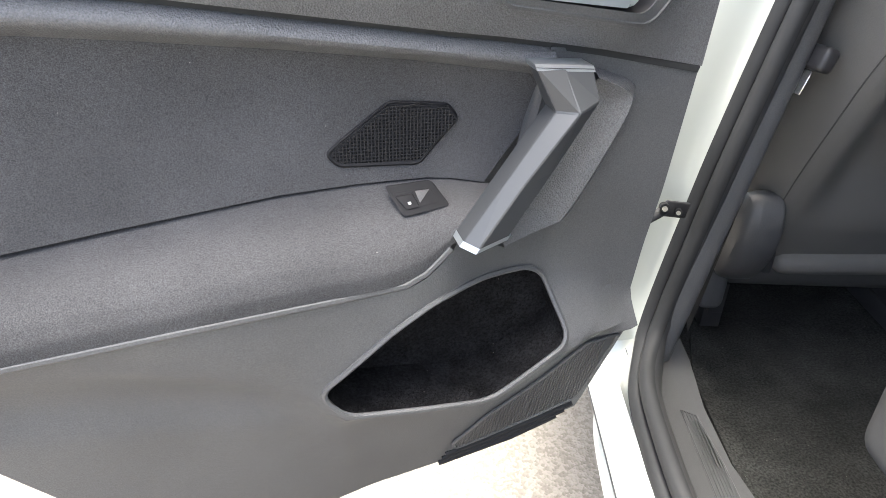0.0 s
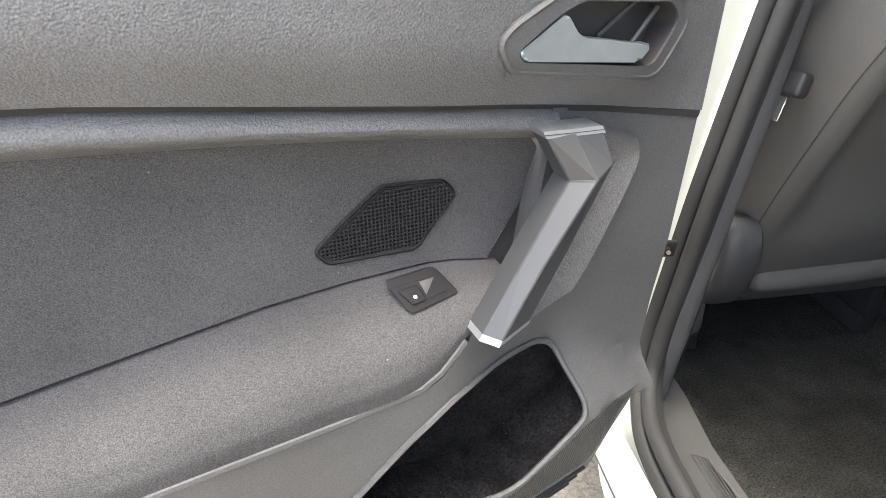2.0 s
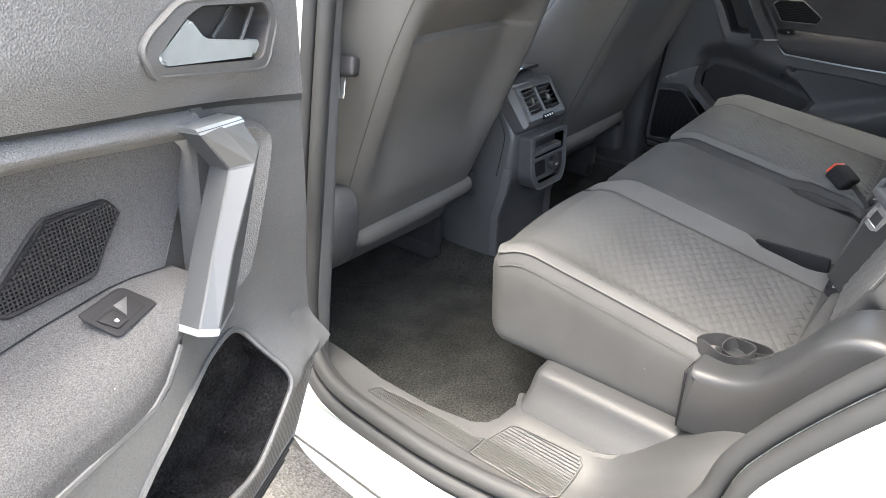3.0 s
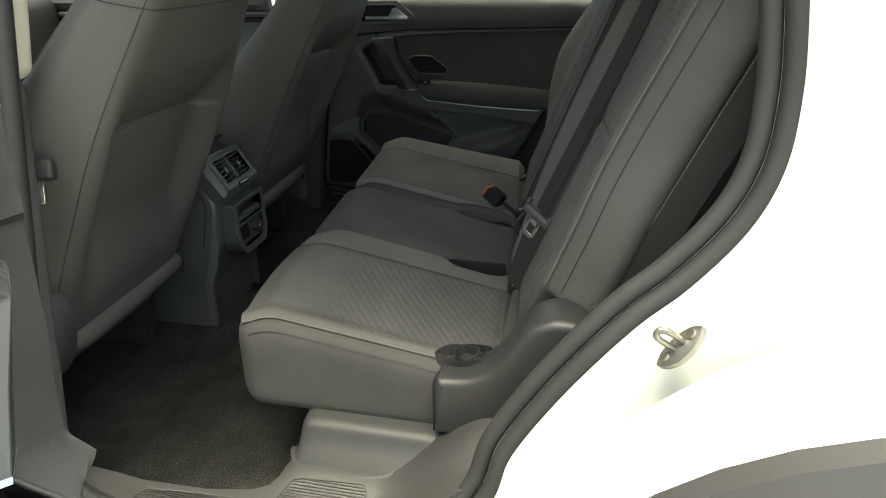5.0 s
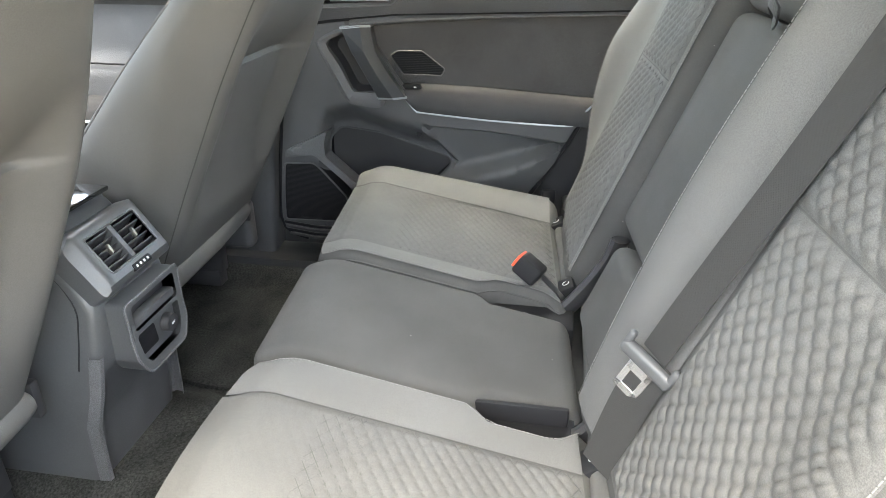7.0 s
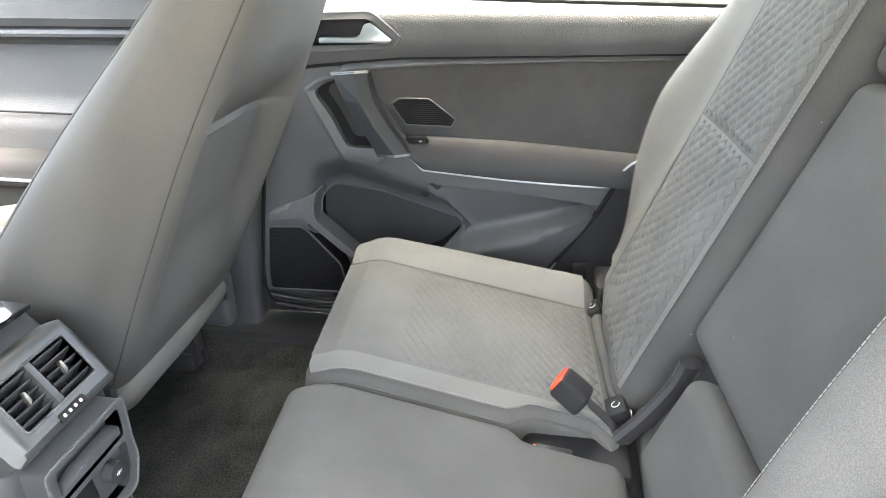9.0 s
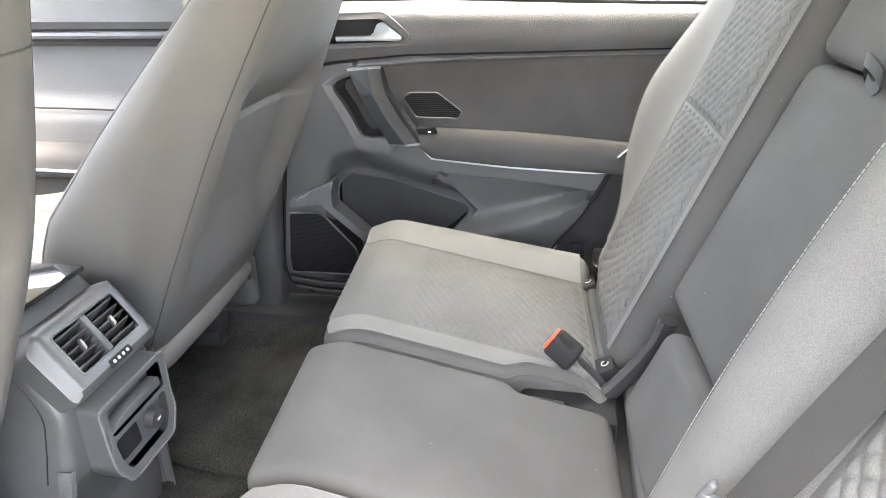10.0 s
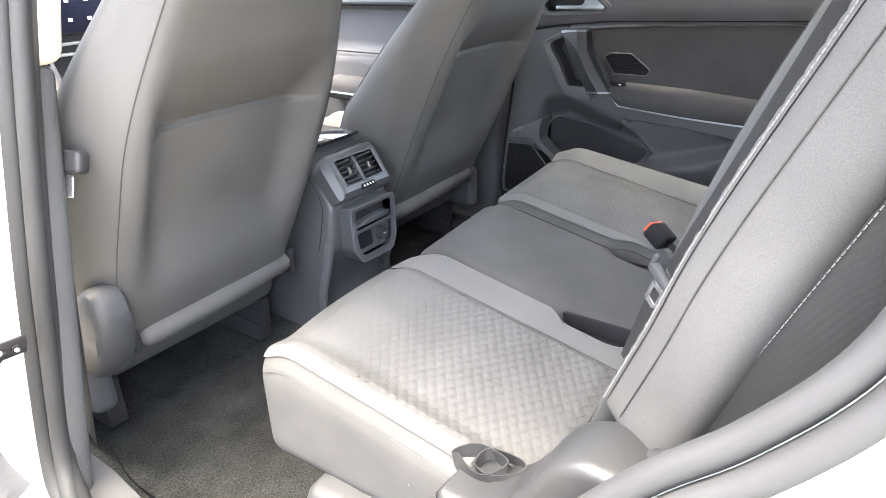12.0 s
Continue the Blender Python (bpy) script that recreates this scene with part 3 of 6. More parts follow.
# ---- doors ----
HINGE, ANG = Vector((-0.845, 0.765, 0.0)), radians(16)
ALONG, FACING = Vector((-math.cos(ANG), -math.sin(ANG), 0)), Vector((math.sin(ANG), -math.cos(ANG), 0))


def open_door(u, z, w):
    return HINGE + ALONG * u + FACING * w + Vector((0, 0, z))


SEAM = [(-0.1, 1.012), (0.002, 1.030), (0.113, 1.051), (0.227, 1.068), (0.382, 1.088), (0.543, 1.109), (0.688, 1.121), (0.95, 1.138)]
FABTOP = [(0.16, 1.026), (0.182, 1.030), (0.306, 1.048), (0.432, 1.062), (0.547, 1.072), (0.696, 1.082), (0.95, 1.095)]
FABLOW = [(0.20, 0.905), (0.228, 0.911), (0.26, 0.918), (0.288, 0.921), (0.36, 0.920), (0.441, 0.915), (0.604, 0.894), (0.76, 0.871), (0.95, 0.842)]
ARMLOW = [(0.276, 0.872), (0.286, 0.862), (0.303, 0.848), (0.325, 0.8400), (0.40, 0.8340), (0.56, 0.8180), (0.715, 0.8015), (0.95, 0.776)]
POCKET = [(0.420, 0.708), (0.332, 0.788), (0.296, 0.810), (0.240, 0.818), (0.168, 0.806), (0.145, 0.790), (0.121, 0.722), (0.215, 0.664), (0.235, 0.660), (0.392, 0.672)]
GRILLE_P = [(0.389, 0.954), (0.378, 0.942), (0.296, 0.939), (0.255, 0.982), (0.266, 0.997), (0.325, 1.002)]


def upper_w(u, z):
    z0 = lerp_line(SEAM, u)
    return 0.008 + 0.030 * S(u, 0.0, 0.12) * S(z, z0 - 0.02, z0 + 0.05) + 0.010 * S(u, 0.15, 0.3) - 0.05 * S(z, 1.16, 1.30) ** 2


def fabric_w(u, z):
    a, b = lerp_line(FABLOW, u), lerp_line(FABTOP, u)
    t = min(1, max(0, (z - a) / max(1e-3, b - a)))
    return -0.004 - 0.010 * math.sin(math.pi * t) + 0.008 * S(u, 0.3, 0.7)


LIP_Z = [(-0.1, 0.70), (0.03, 0.715), (0.085, 0.722), (0.121, 0.712), (0.225, 0.655), (0.392, 0.666), (0.43, 0.70), (0.6, 0.77), (1.0, 0.80)]
LIP_W = [(-0.1, 0.024), (0.0, 0.026), (0.03, 0.034), (0.121, 0.052), (0.20, 0.058), (0.30, 0.062), (0.39, 0.062), (0.45, 0.058), (0.7, 0.055), (1.0, 0.05)]


def lower_w(u, z):
    lz, lw = lerp_line(LIP_Z, u), lerp_line(LIP_W, u)
    if z >= lz:
        reach = (lz + 0.034 + 0.50 * max(0.0, u - 0.04)) * (1 - S(u, 0.13, 0.24)) + max(lz + 0.03, 0.82) * S(u, 0.13, 0.24)
        rise = min(1.0, max(0.0, (z - lz - 0.004) / (reach - lz - 0.004)))
        rise = rise + (S(rise, 0.0, 1.0) - rise) * (0.25 + 0.75 * S(u, 0.13, 0.24))
        fold = lerp_line([(0.0, 0.66), (0.40, 0.690), (0.75, 0.735), (1.0, 0.76)], u)
        dent = 0.012 * S(u, 0.40, 0.50) * (1 - S(abs(z - fold), 0.0, 0.06))
        return -dent + lw + (0.066 * S(u, 0.13, 0.33) - lw) * rise + 0.006 * (1 - S(u, 0.12, 0.3)) * S(z, 0.8, 0.9)
    far = S(u, 0.30, 0.80)
    fold = lerp_line([(0.0, 0.66), (0.40, 0.690), (0.75, 0.735), (1.0, 0.76)], u)
    dent = 0.012 * S(u, 0.40, 0.50) * (1 - S(abs(z - fold), 0.0, 0.06))
    return -dent + lw + (-0.032 + 0.03 * far - lw) * ((lz - z) / (lz - 0.43)) ** 0.85 - 0.020 * (1 - S(u, 0.30, 0.46)) * S(lz - z, 0.004, 0.018)


def lower_outline():
    top = [(u, z - 0.007) for u, z in ((0.93, 0.7785), (0.715, 0.8015), (0.56, 0.8180), (0.40, 0.8340), (0.325, 0.8400), (0.303, 0.848), (0.286, 0.860), (0.272, 0.872))]
    top += [(0.262, 0.885), (0.20, 0.885), (0.172, 1.020), (0.170, 1.0565), (0.113, 1.0485), (-0.004, 1.026)]
    side = [(0.024, 0.728), (0.020, 0.693), (0.050, 0.556), (0.056, 0.535)]
    bottom = [(0.14, 0.505), (0.24, 0.463), (0.31, 0.438), (0.46, 0.425), (0.60, 0.465), (0.70, 0.562), (0.755, 0.645), (0.82, 0.70), (0.93, 0.735)]
    return top + side + bottom


def opened_door(at, to3d, label):
    door = thing("rear_door", at, label, "car door", "rear doors")
    P = to3d

    def line(pts, w):
        return [P(u, z, w(u, z) if callable(w) else w) for u, z in pts]

    # painted shell behind the panel
    shell = rounded([(-0.008, 1.15), (0.0, 1.03), (0.03, 0.73), (0.03, 0.70), (0.06, 0.56), (0.10, 0.525), (0.31, 0.445), (0.46, 0.432), (0.60, 0.472), (0.70, 0.57), (0.755, 0.65), (0.82, 0.705), (0.96, 0.74), (0.97, 1.21), (0.5, 1.20), (0.02, 1.185)], 0.02)
    part("shell", prism(shell, P, -0.16, -0.060, 0.012), PAINT, door, "white painted door shell")
    # lower panel round the pocket
    hole = rounded(POCKET, 0.02, 4)
    part("lower_panel", field(lower_outline(), lower_w, P, 0.012, [hole], 0.03), PLASTIC_SOFT, door, "dark grey moulded plastic lower panel")
    # felt pocket
    ctr = Vector((0.27, 0.735))
    rim = dense(hole, 0.012)
    floor_in = [((a - ctr.x) * 0.97 + ctr.x, (b - ctr.y) * 0.97 + ctr.y + 0.004) for a, b in rim]
    pk = rows_sheet([[P(a, b, lower_w(a, b) - 0.002) for a, b in rim], [P(a, b, min(lower_w(a, b) - 0.006, -0.012)) for a, b in floor_in]], closed=True)
    back_w = field(floor_in, lambda a, b: min(lower_w(a, b) - 0.006, -0.012), P, 0.02, back=0)
    tmp = bpy.data.meshes.new("tmp")
    back_w.to_mesh(tmp)
    pk.from_mesh(tmp)
    bpy.data.meshes.remove(tmp)
    pocket = part("pocket_lining", pk, FELT, door, "black felt lined door pocket")
    part("pocket_rim", tube([P(a, b, lower_w(a, b) + 0.001) for a, b in rim], 0.0035, 6, True), PLASTIC_SOFT, door)
    # ribbed loudspeaker cover under the pocket
    sp = [(0.030, 0.688), (0.077, 0.683), (0.143, 0.622), (0.201, 0.575), (0.240, 0.515), (0.235, 0.500), (0.066, 0.560), (0.058, 0.575)]
    cover = part("speaker_cover", field(rounded(sp, 0.006), lambda a, b: lower_w(a, b) + 0.003, P, 0.010, back=0.006), COVER, door, "fine ribbed loudspeaker cover")
    ribs = bmesh.new()
    k = 0.050
    while k < 0.236:
        z1 = lerp_line([(0.03, 0.686), (0.077, 0.680), (0.143, 0.619), (0.201, 0.572), (0.24, 0.513)], k)
        z0 = lerp_line([(0.03, 0.62), (0.066, 0.563), (0.24, 0.500)], k)
        if z1 - z0 > 0.008:
            tube([P(k, z0 + (z1 - z0) * i / 6, lower_w(k, z0 + (z1 - z0) * i / 6) + 0.0035) for i in range(7)], 0.0011, 5, bm=ribs)
        k += 0.0042
    part("rib", ribs, COVER, cover)
    part("cover_edge", tube([P(a, b, lower_w(a, b) + 0.003) for a, b in dense(rounded(sp, 0.006), 0.01)], 0.0026, 6, True), PLASTIC_SOFT, cover)
    # slatted foot of the cover
    for i in range(3):
        o = 0.012 * i
        part("foot_slat", tube(line([(0.064 + 0.01 * i, 0.548 - o), (0.15, 0.518 - o), (0.245 + 0.004 * i, 0.483 - o)], lambda a, b: lower_w(a, b) + 0.002), 0.0040, 6), GRILLE, door)
    # upper panel with the opener let into it
    bez = [(0.244, 1.125), (0.232, 1.136), (0.190, 1.156), (0.059, 1.148), (0.040, 1.119), (0.082, 1.079), (0.234, 1.102)]
    inner = [(0.229, 1.117), (0.188, 1.142), (0.167, 1.150), (0.069, 1.141), (0.054, 1.124), (0.089, 1.090), (0.222, 1.108)]
    up = [(u, lerp_line(SEAM, u) + 0.0015) for u in (-0.006, 0.06, 0.113, 0.227, 0.382, 0.543, 0.688, 0.93)]
    up += [(0.93, 1.205), (0.7, 1.205), (0.5, 1.20), (0.25, 1.192), (0.06, 1.175), (-0.014, 1.15)]
    part("upper_panel", field(up, upper_w, P, 0.014, [rounded(bez, 0.012)], 0.02), PLASTIC, door, "grained dark grey upper door panel")
    part("seam_strip", tube([P(u, lerp_line(SEAM, u), 0.002 + 0.008 * S(u, 0.15, 0.3)) for u in [0.03 * i - 0.004 for i in range(31)]], 0.008, 6, squash=0.7), RUBBER, door, "dark strip in the panel joint")
    part("belt_trim", tube([P(u, 1.205 - 0.03 * S(-u, -0.1, 0.01), upper_w(u, 1.205)) for u in [0.03 * i - 0.01 for i in range(32)]], 0.007, 6), RUBBER, door, "black window weatherstrip")

    def bz(a, b):
        return upper_w(a, b)

    opener = part("opener_bezel", field(rounded(bez, 0.012), lambda a, b: bz(a, b) + 0.005, P, 0.012, [rounded(inner, 0.010)], 0.02), PLASTIC_SOFT, door, "smooth grey opener bezel")
    part("bezel_edge", tube([P(a, b, bz(a, b) + 0.003) for a, b in dense(rounded(bez, 0.012), 0.01)], 0.0032, 6, True), PLASTIC_SOFT, opener)
    part("opener_cup", rows_sheet([[P(a, b, bz(a, b) + 0.002) for a, b in dense(rounded(inner, 0.010), 0.012)], [P(a, b, bz(a, b) - 0.022) for a, b in [(x + (0.14 - x) * 0.10, y + (1.118 - y) * 0.12) for x, y in dense(rounded(inner, 0.010), 0.012)]]], closed=True, bm=field([(x + (0.14 - x) * 0.10, y + (1.118 - y) * 0.12) for x, y in rounded(inner, 0.010)], lambda a, b: bz(a, b) - 0.022, P, 0.02, back=0)), PLASTIC_DARK, opener)
    lev = [(0.226, 1.116), (0.184, 1.142), (0.172, 1.125), (0.164, 1.121), (0.098, 1.109), (0.110, 1.0965), (0.221, 1.1085)]
    part("opener_lever", prism(rounded(lev, 0.004), lambda a, b, c: P(a, b, bz(0.15, 1.115) + c), -0.012, 0.007, 0.003), LEVER, opener, "satin metal-look opener lever")
    part("cup_ridge", tube([P(0.078, 1.136, bz(0.08, 1.12) - 0.008), P(0.118, 1.096, bz(0.1, 1.1) - 0.008)], 0.0022, 6), PLASTIC_SOFT, opener)
    part("cup_ridge", tube([P(0.098, 1.140, bz(0.09, 1.12) - 0.018), P(0.136, 1.116, bz(0.12, 1.11) - 0.018)], 0.002, 6), PLASTIC_SOFT, opener)
    # band under the seam, then the cloth
    def band(s_, t):
        u = 0.165 + 0.765 * s_
        lo, hi = lerp_line(FABTOP, u), lerp_line(SEAM, u) - 0.0015
        k = 1 - t
        w = [0.004, 0.013, 0.020, 0.024, 0.026, 0.025, 0.020, 0.012, 0.000][round(8 * t)] if t < 1 else 0.0
        return P(u, hi + (lo - hi) * t - (0.002 if t == 1 else 0.0), w * (0.7 + 0.3 * S(u, 0.15, 0.3)) + 0.006 * S(u, 0.15, 0.3) * (1 - t))

    part("trim_band", sheet(band, 60, 8), PLASTIC, door, "grained dark grey moulding over the cloth")
    us = [0.19, 0.25, 0.306, 0.38, 0.432, 0.5, 0.547, 0.62, 0.696, 0.8, 0.93]
    fb = [(u, lerp_line(FABLOW, u) + 0.0015) for u in (0.225, 0.24, 0.26, 0.288, 0.36, 0.441, 0.604, 0.76, 0.93)]
    fb += [(u, lerp_line(FABTOP, u) + 0.004) for u in reversed(us)] + [(0.176, 1.02), (0.160, 0.99)]
    part("cloth_insert", field(fb, fabric_w, P, 0.012, [GRILLE_P], 0.01), FABRIC, door, "dark grey woven cloth insert")
    # small grille in the cloth
    gr = part("tweeter_grille", field(GRILLE_P, lambda a, b: -0.008, P, 0.02, back=0.01), GRILLE, door, "black mesh tweeter grille")
    part("grille_frame", tube([P(a, b, fabric_w(a, b) + 0.001) for a, b in dense(rounded(GRILLE_P, 0.006), 0.01)], 0.0026, 6, True), GRILLE, gr)
    mesh = bmesh.new()
    z = 0.942
    while z < 1.001:
        hit = [u for u in [0.25 + 0.001 * i for i in range(145)] if inside((u, z), GRILLE_P)]
        if hit and hit[-1] - hit[0] > 0.01:
            tube([P(hit[0] + 0.002, z, -0.0065), P(hit[-1] - 0.002, z, -0.0065)], 0.0010, 4, bm=mesh)
        z += 0.0036
    u = 0.258
    while u < 0.387:
        hit = [zz for zz in [0.934 + 0.001 * i for i in range(72)] if inside((u, zz), GRILLE_P)]
        if hit and hit[-1] - hit[0] > 0.008:
            tube([P(u, hit[0] + 0.002, -0.0062), P(u, hit[-1] - 0.002, -0.0062)], 0.0009, 4, bm=mesh)
        u += 0.0036
    part("mesh", mesh, SWITCH, gr)

    # arm rest: a ledge, a round nose and a cloth front
    def arm(s, t):
        u = 0.215 + (0.93 - 0.215) * s
        a, b = lerp_line(FABLOW, u), lerp_line(ARMLOW, u) if u > 0.276 else 0.872 + (0.276 - u) * 0.4
        prof = [(0.0, 0.0, -0.010), (0.10, 0.10, 0.012), (0.25, 0.22, 0.036), (0.42, 0.36, 0.054), (0.6, 0.55, 0.066), (0.8, 0.78, 0.072), (1.0, 1.0, 0.070)]
        for (t0, f0, w0), (t1, f1, w1) in zip(prof, prof[1:]):
            if t <= t1:
                k = (t - t0) / (t1 - t0)
                f, w = f0 + (f1 - f0) * k, w0 + (w1 - w0) * k
                break
        w *= 0.75 + 0.25 * S(u, 0.25, 0.36)
        return P(u, a + (b - a) * f, w)

    part("arm_rest", sheet(arm, 60, 18), FABRIC, door, "dark grey cloth padded arm rest")
    part("arm_rest_trim", tube([P(u, z - 0.003, 0.067 * (0.75 + 0.25 * S(u, 0.25, 0.36))) for u, z in ARMLOW], 0.0050, 8), PLASTIC_SOFT, door, "grey trim line under the arm rest")
    # window switch
    sw = [(0.336, 0.9245), (0.287, 0.9265), (0.272, 0.9070), (0.322, 0.9020)]

    def tilt_to(a, b, c):
        t = (0.9265 - b) / 0.024
        return P(a, b, 0.010 + 0.028 * t + c)

    swt = part("window_switch", prism(rounded(sw, 0.004), tilt_to, 0.000, 0.0026, 0.0010), SWITCH, door, "dark window switch with white symbol")
    part("recess", prism(rounded([(0.329, 0.9195), (0.290, 0.9215), (0.283, 0.9105), (0.317, 0.9070)], 0.002), tilt_to, 0.0020, 0.0032, 0.0003), SWITCH, swt, "black switch recess")
    part("rocker", prism([(0.327, 0.9175), (0.309, 0.9186), (0.304, 0.9092), (0.318, 0.9078)], tilt_to, 0.002, 0.0056, 0.001), SWITCH, swt)
    part("finger_dish", prism([(0.306, 0.9200), (0.291, 0.9206), (0.303, 0.9112)], tilt_to, 0.0030, 0.0038, 0.0003), COVER, swt)
    part("symbol", prism([(0.3158, 0.9132), (0.3126, 0.9134), (0.3123, 0.9117), (0.3150, 0.9115)], tilt_to, 0.0054, 0.0060, 0.0), LETTER, swt)
    # grained band round the hollow behind the handle
    outer = [(0.118, 1.034), (0.080, 1.022), (0.064, 1.000), (0.090, 0.930), (0.121, 0.868), (0.141, 0.856), (0.2134, 0.847)]
    crest = [(0.122, 1.028), (0.094, 1.0165), (0.081, 0.999), (0.1085, 0.935), (0.139, 0.879), (0.154, 0.869), (0.216, 0.860)]
    crease = [(0.128, 1.018), (0.112, 1.009), (0.103, 0.993), (0.1275, 0.940), (0.160, 0.893), (0.1744, 0.8858), (0.218, 0.872)]
    hollow = [(a + 0.05, b + 0.004) for a, b in crease]
    rows = []
    for pts, up_w in ((outer, -0.003), (crest, 0.021), (crease, 0.012), (hollow, 0.003)):
        rows.append([P(q.x, q.y, lower_w(q.x, q.y) + up_w) for q in [Vector((a.x, a.y)) for a in smooth_line([(x, y, 0) for x, y in pts], 5)]])
    fine = []
    for r0, r1 in zip(rows, rows[1:]):
        fine += [[p.lerp(q, k / 3) for p, q in zip(r0, r1)] for k in range(3)]
    part("handle_trough", rows_sheet(fine + [rows[-1]]), PLASTIC, door, "grained band round the hollow behind the handle")
    part("handle_backing", field(rounded([(0.135, 1.045), (0.125, 0.93), (0.19, 0.875), (0.285, 0.875), (0.262, 0.93), (0.185, 1.045)], 0.01), lambda a, b: -0.028 + 0.10 * max(0.0, 0.92 - b), P, 0.015, back=0.01), PLASTIC_SOFT, door, "grey plastic behind the pull handle")
    # pull handle: a facetted bent bar with bright tips
    left_e = [(0.1970, 1.046, 0.044), (0.1785, 1.006, 0.056), (0.228, 0.941, 0.066), (0.272, 0.886, 0.078)]
    ridge_e = [(0.170, 1.0445, 0.0440), (0.160, 1.008, 0.072), (0.214, 0.941, 0.079), (0.259, 0.882, 0.089)]
    right_e = [(0.1376, 1.042, 0.042), (0.133, 1.014, 0.056), (0.179, 0.947, 0.066), (0.223, 0.886, 0.075)]
    loops = []
    for le, ri, rt in zip(left_e, ridge_e, right_e):
        loops.append([P(le[0], le[1], le[2] - 0.026), P(*le), P(*ri), P(*rt), P(rt[0], rt[1], rt[2] - 0.026)])
    hb = rows_sheet(loops, closed=True)
    for loop in (loops[0], loops[-1]):
        hb.faces.new([hb.verts.new(q) for q in loop])
    bmesh.ops.remove_doubles(hb, verts=hb.verts, dist=1e-6)
    bmesh.ops.bevel(hb, geom=list(hb.edges), offset=0.0012, segments=1, affect="EDGES")
    handle = part("pull_handle", hb, HANDLE_GREY, door, "smooth facetted grey pull handle with bright tips", smooth=False)
    for loop, nxt in ((loops[0], loops[1]), (loops[-1], loops[-2])):
        way = (sum(loop, Vector()) - sum(nxt, Vector())).normalized()
        c = sum(loop, Vector()) / 5
        big = [c + (q - c) * 1.035 for q in loop]
        tip = rows_sheet([[q + way * 0.0030 for q in big], [q - way * 0.0035 for q in big]], closed=True)
        tip.faces.new([tip.verts.new(q + way * 0.0030) for q in big])
        part("tip", tip, SATIN, handle, "satin bright handle tip", smooth=False)
    return door


left_door = opened_door((-0.9, 0.72, 0.48), open_door, "open white rear door with dark grey cloth and plastic panel")


def shut_at(y, z, w):
    """A place on the closed door, w metres in from its main face."""
    return Vector((0.745 - w, y, z))


S_SEAM = [(0.0, 1.080), (0.183, 1.076), (0.403, 1.069), (0.719, 1.060), (0.877, 1.045), (1.03, 1.022)]
S_BAND = [(0.0, 1.070), (0.204, 1.064), (0.40, 1.058), (0.613, 1.046), (0.79, 1.031), (0.83, 1.028)]
S_LEDGE = [(0.0, 0.852), (0.283, 0.873), (0.505, 0.888), (0.666, 0.893), (0.74, 0.892)]
S_ARM = [(0.24, 0.880), (0.262, 0.870), (0.285, 0.846), (0.305, 0.826), (0.323, 0.818), (0.5, 0.824), (0.66, 0.8365), (0.676, 0.839), (0.690, 0.853), (0.702, 0.868)]


def shut_lower_w(y, z):
    """Depth of the moulded lower panel: a hollow over the pocket, a wedge-shaped facet behind it."""
    top = lerp_line([(0.55, 0.80), (0.66, 0.803), (0.75, 0.828), (0.84, 0.862), (0.905, 0.845), (0.93, 0.80), (1.1, 0.80)], y)
    edge = 0.660 - (0.795 - z) * 0.955 if z > 0.705 else 0.574 + (0.705 - z) * 1.35
    hollow = 0.055 * S(top - z, 0.0, 0.075) * S(y, edge, edge + 0.022) * (1 - S(y, 0.905, 0.935))
    w = -hollow
    if y < 0.70:
        behind = 1 - S(y, edge - 0.004, edge + 0.02)
        crease = lerp_line([(0.2, 0.762), (0.321, 0.775), (0.501, 0.796), (0.65, 0.803), (0.72, 0.81)], y)
        ft = lerp_line([(0.2, 0.81), (0.332, 0.772), (0.575, 0.703), (0.70, 0.665)], y)
        fl = lerp_line([(0.2, 0.795), (0.33, 0.764), (0.365, 0.735), (0.47, 0.687), (0.60, 0.650), (0.70, 0.62)], y)
        down = -0.014 * S(crease - z, 0.0, 0.006) - 0.012 * S(crease - z, 0.0, max(0.02, crease - ft))
        out = 0.040 * S(ft - z, 0.0, max(0.006, ft - fl)) - 0.035 * S(fl - z, 0.0, 0.11)
        w += behind * (down + out)
    return w - 0.02 * S(-z, -0.60, -0.47)


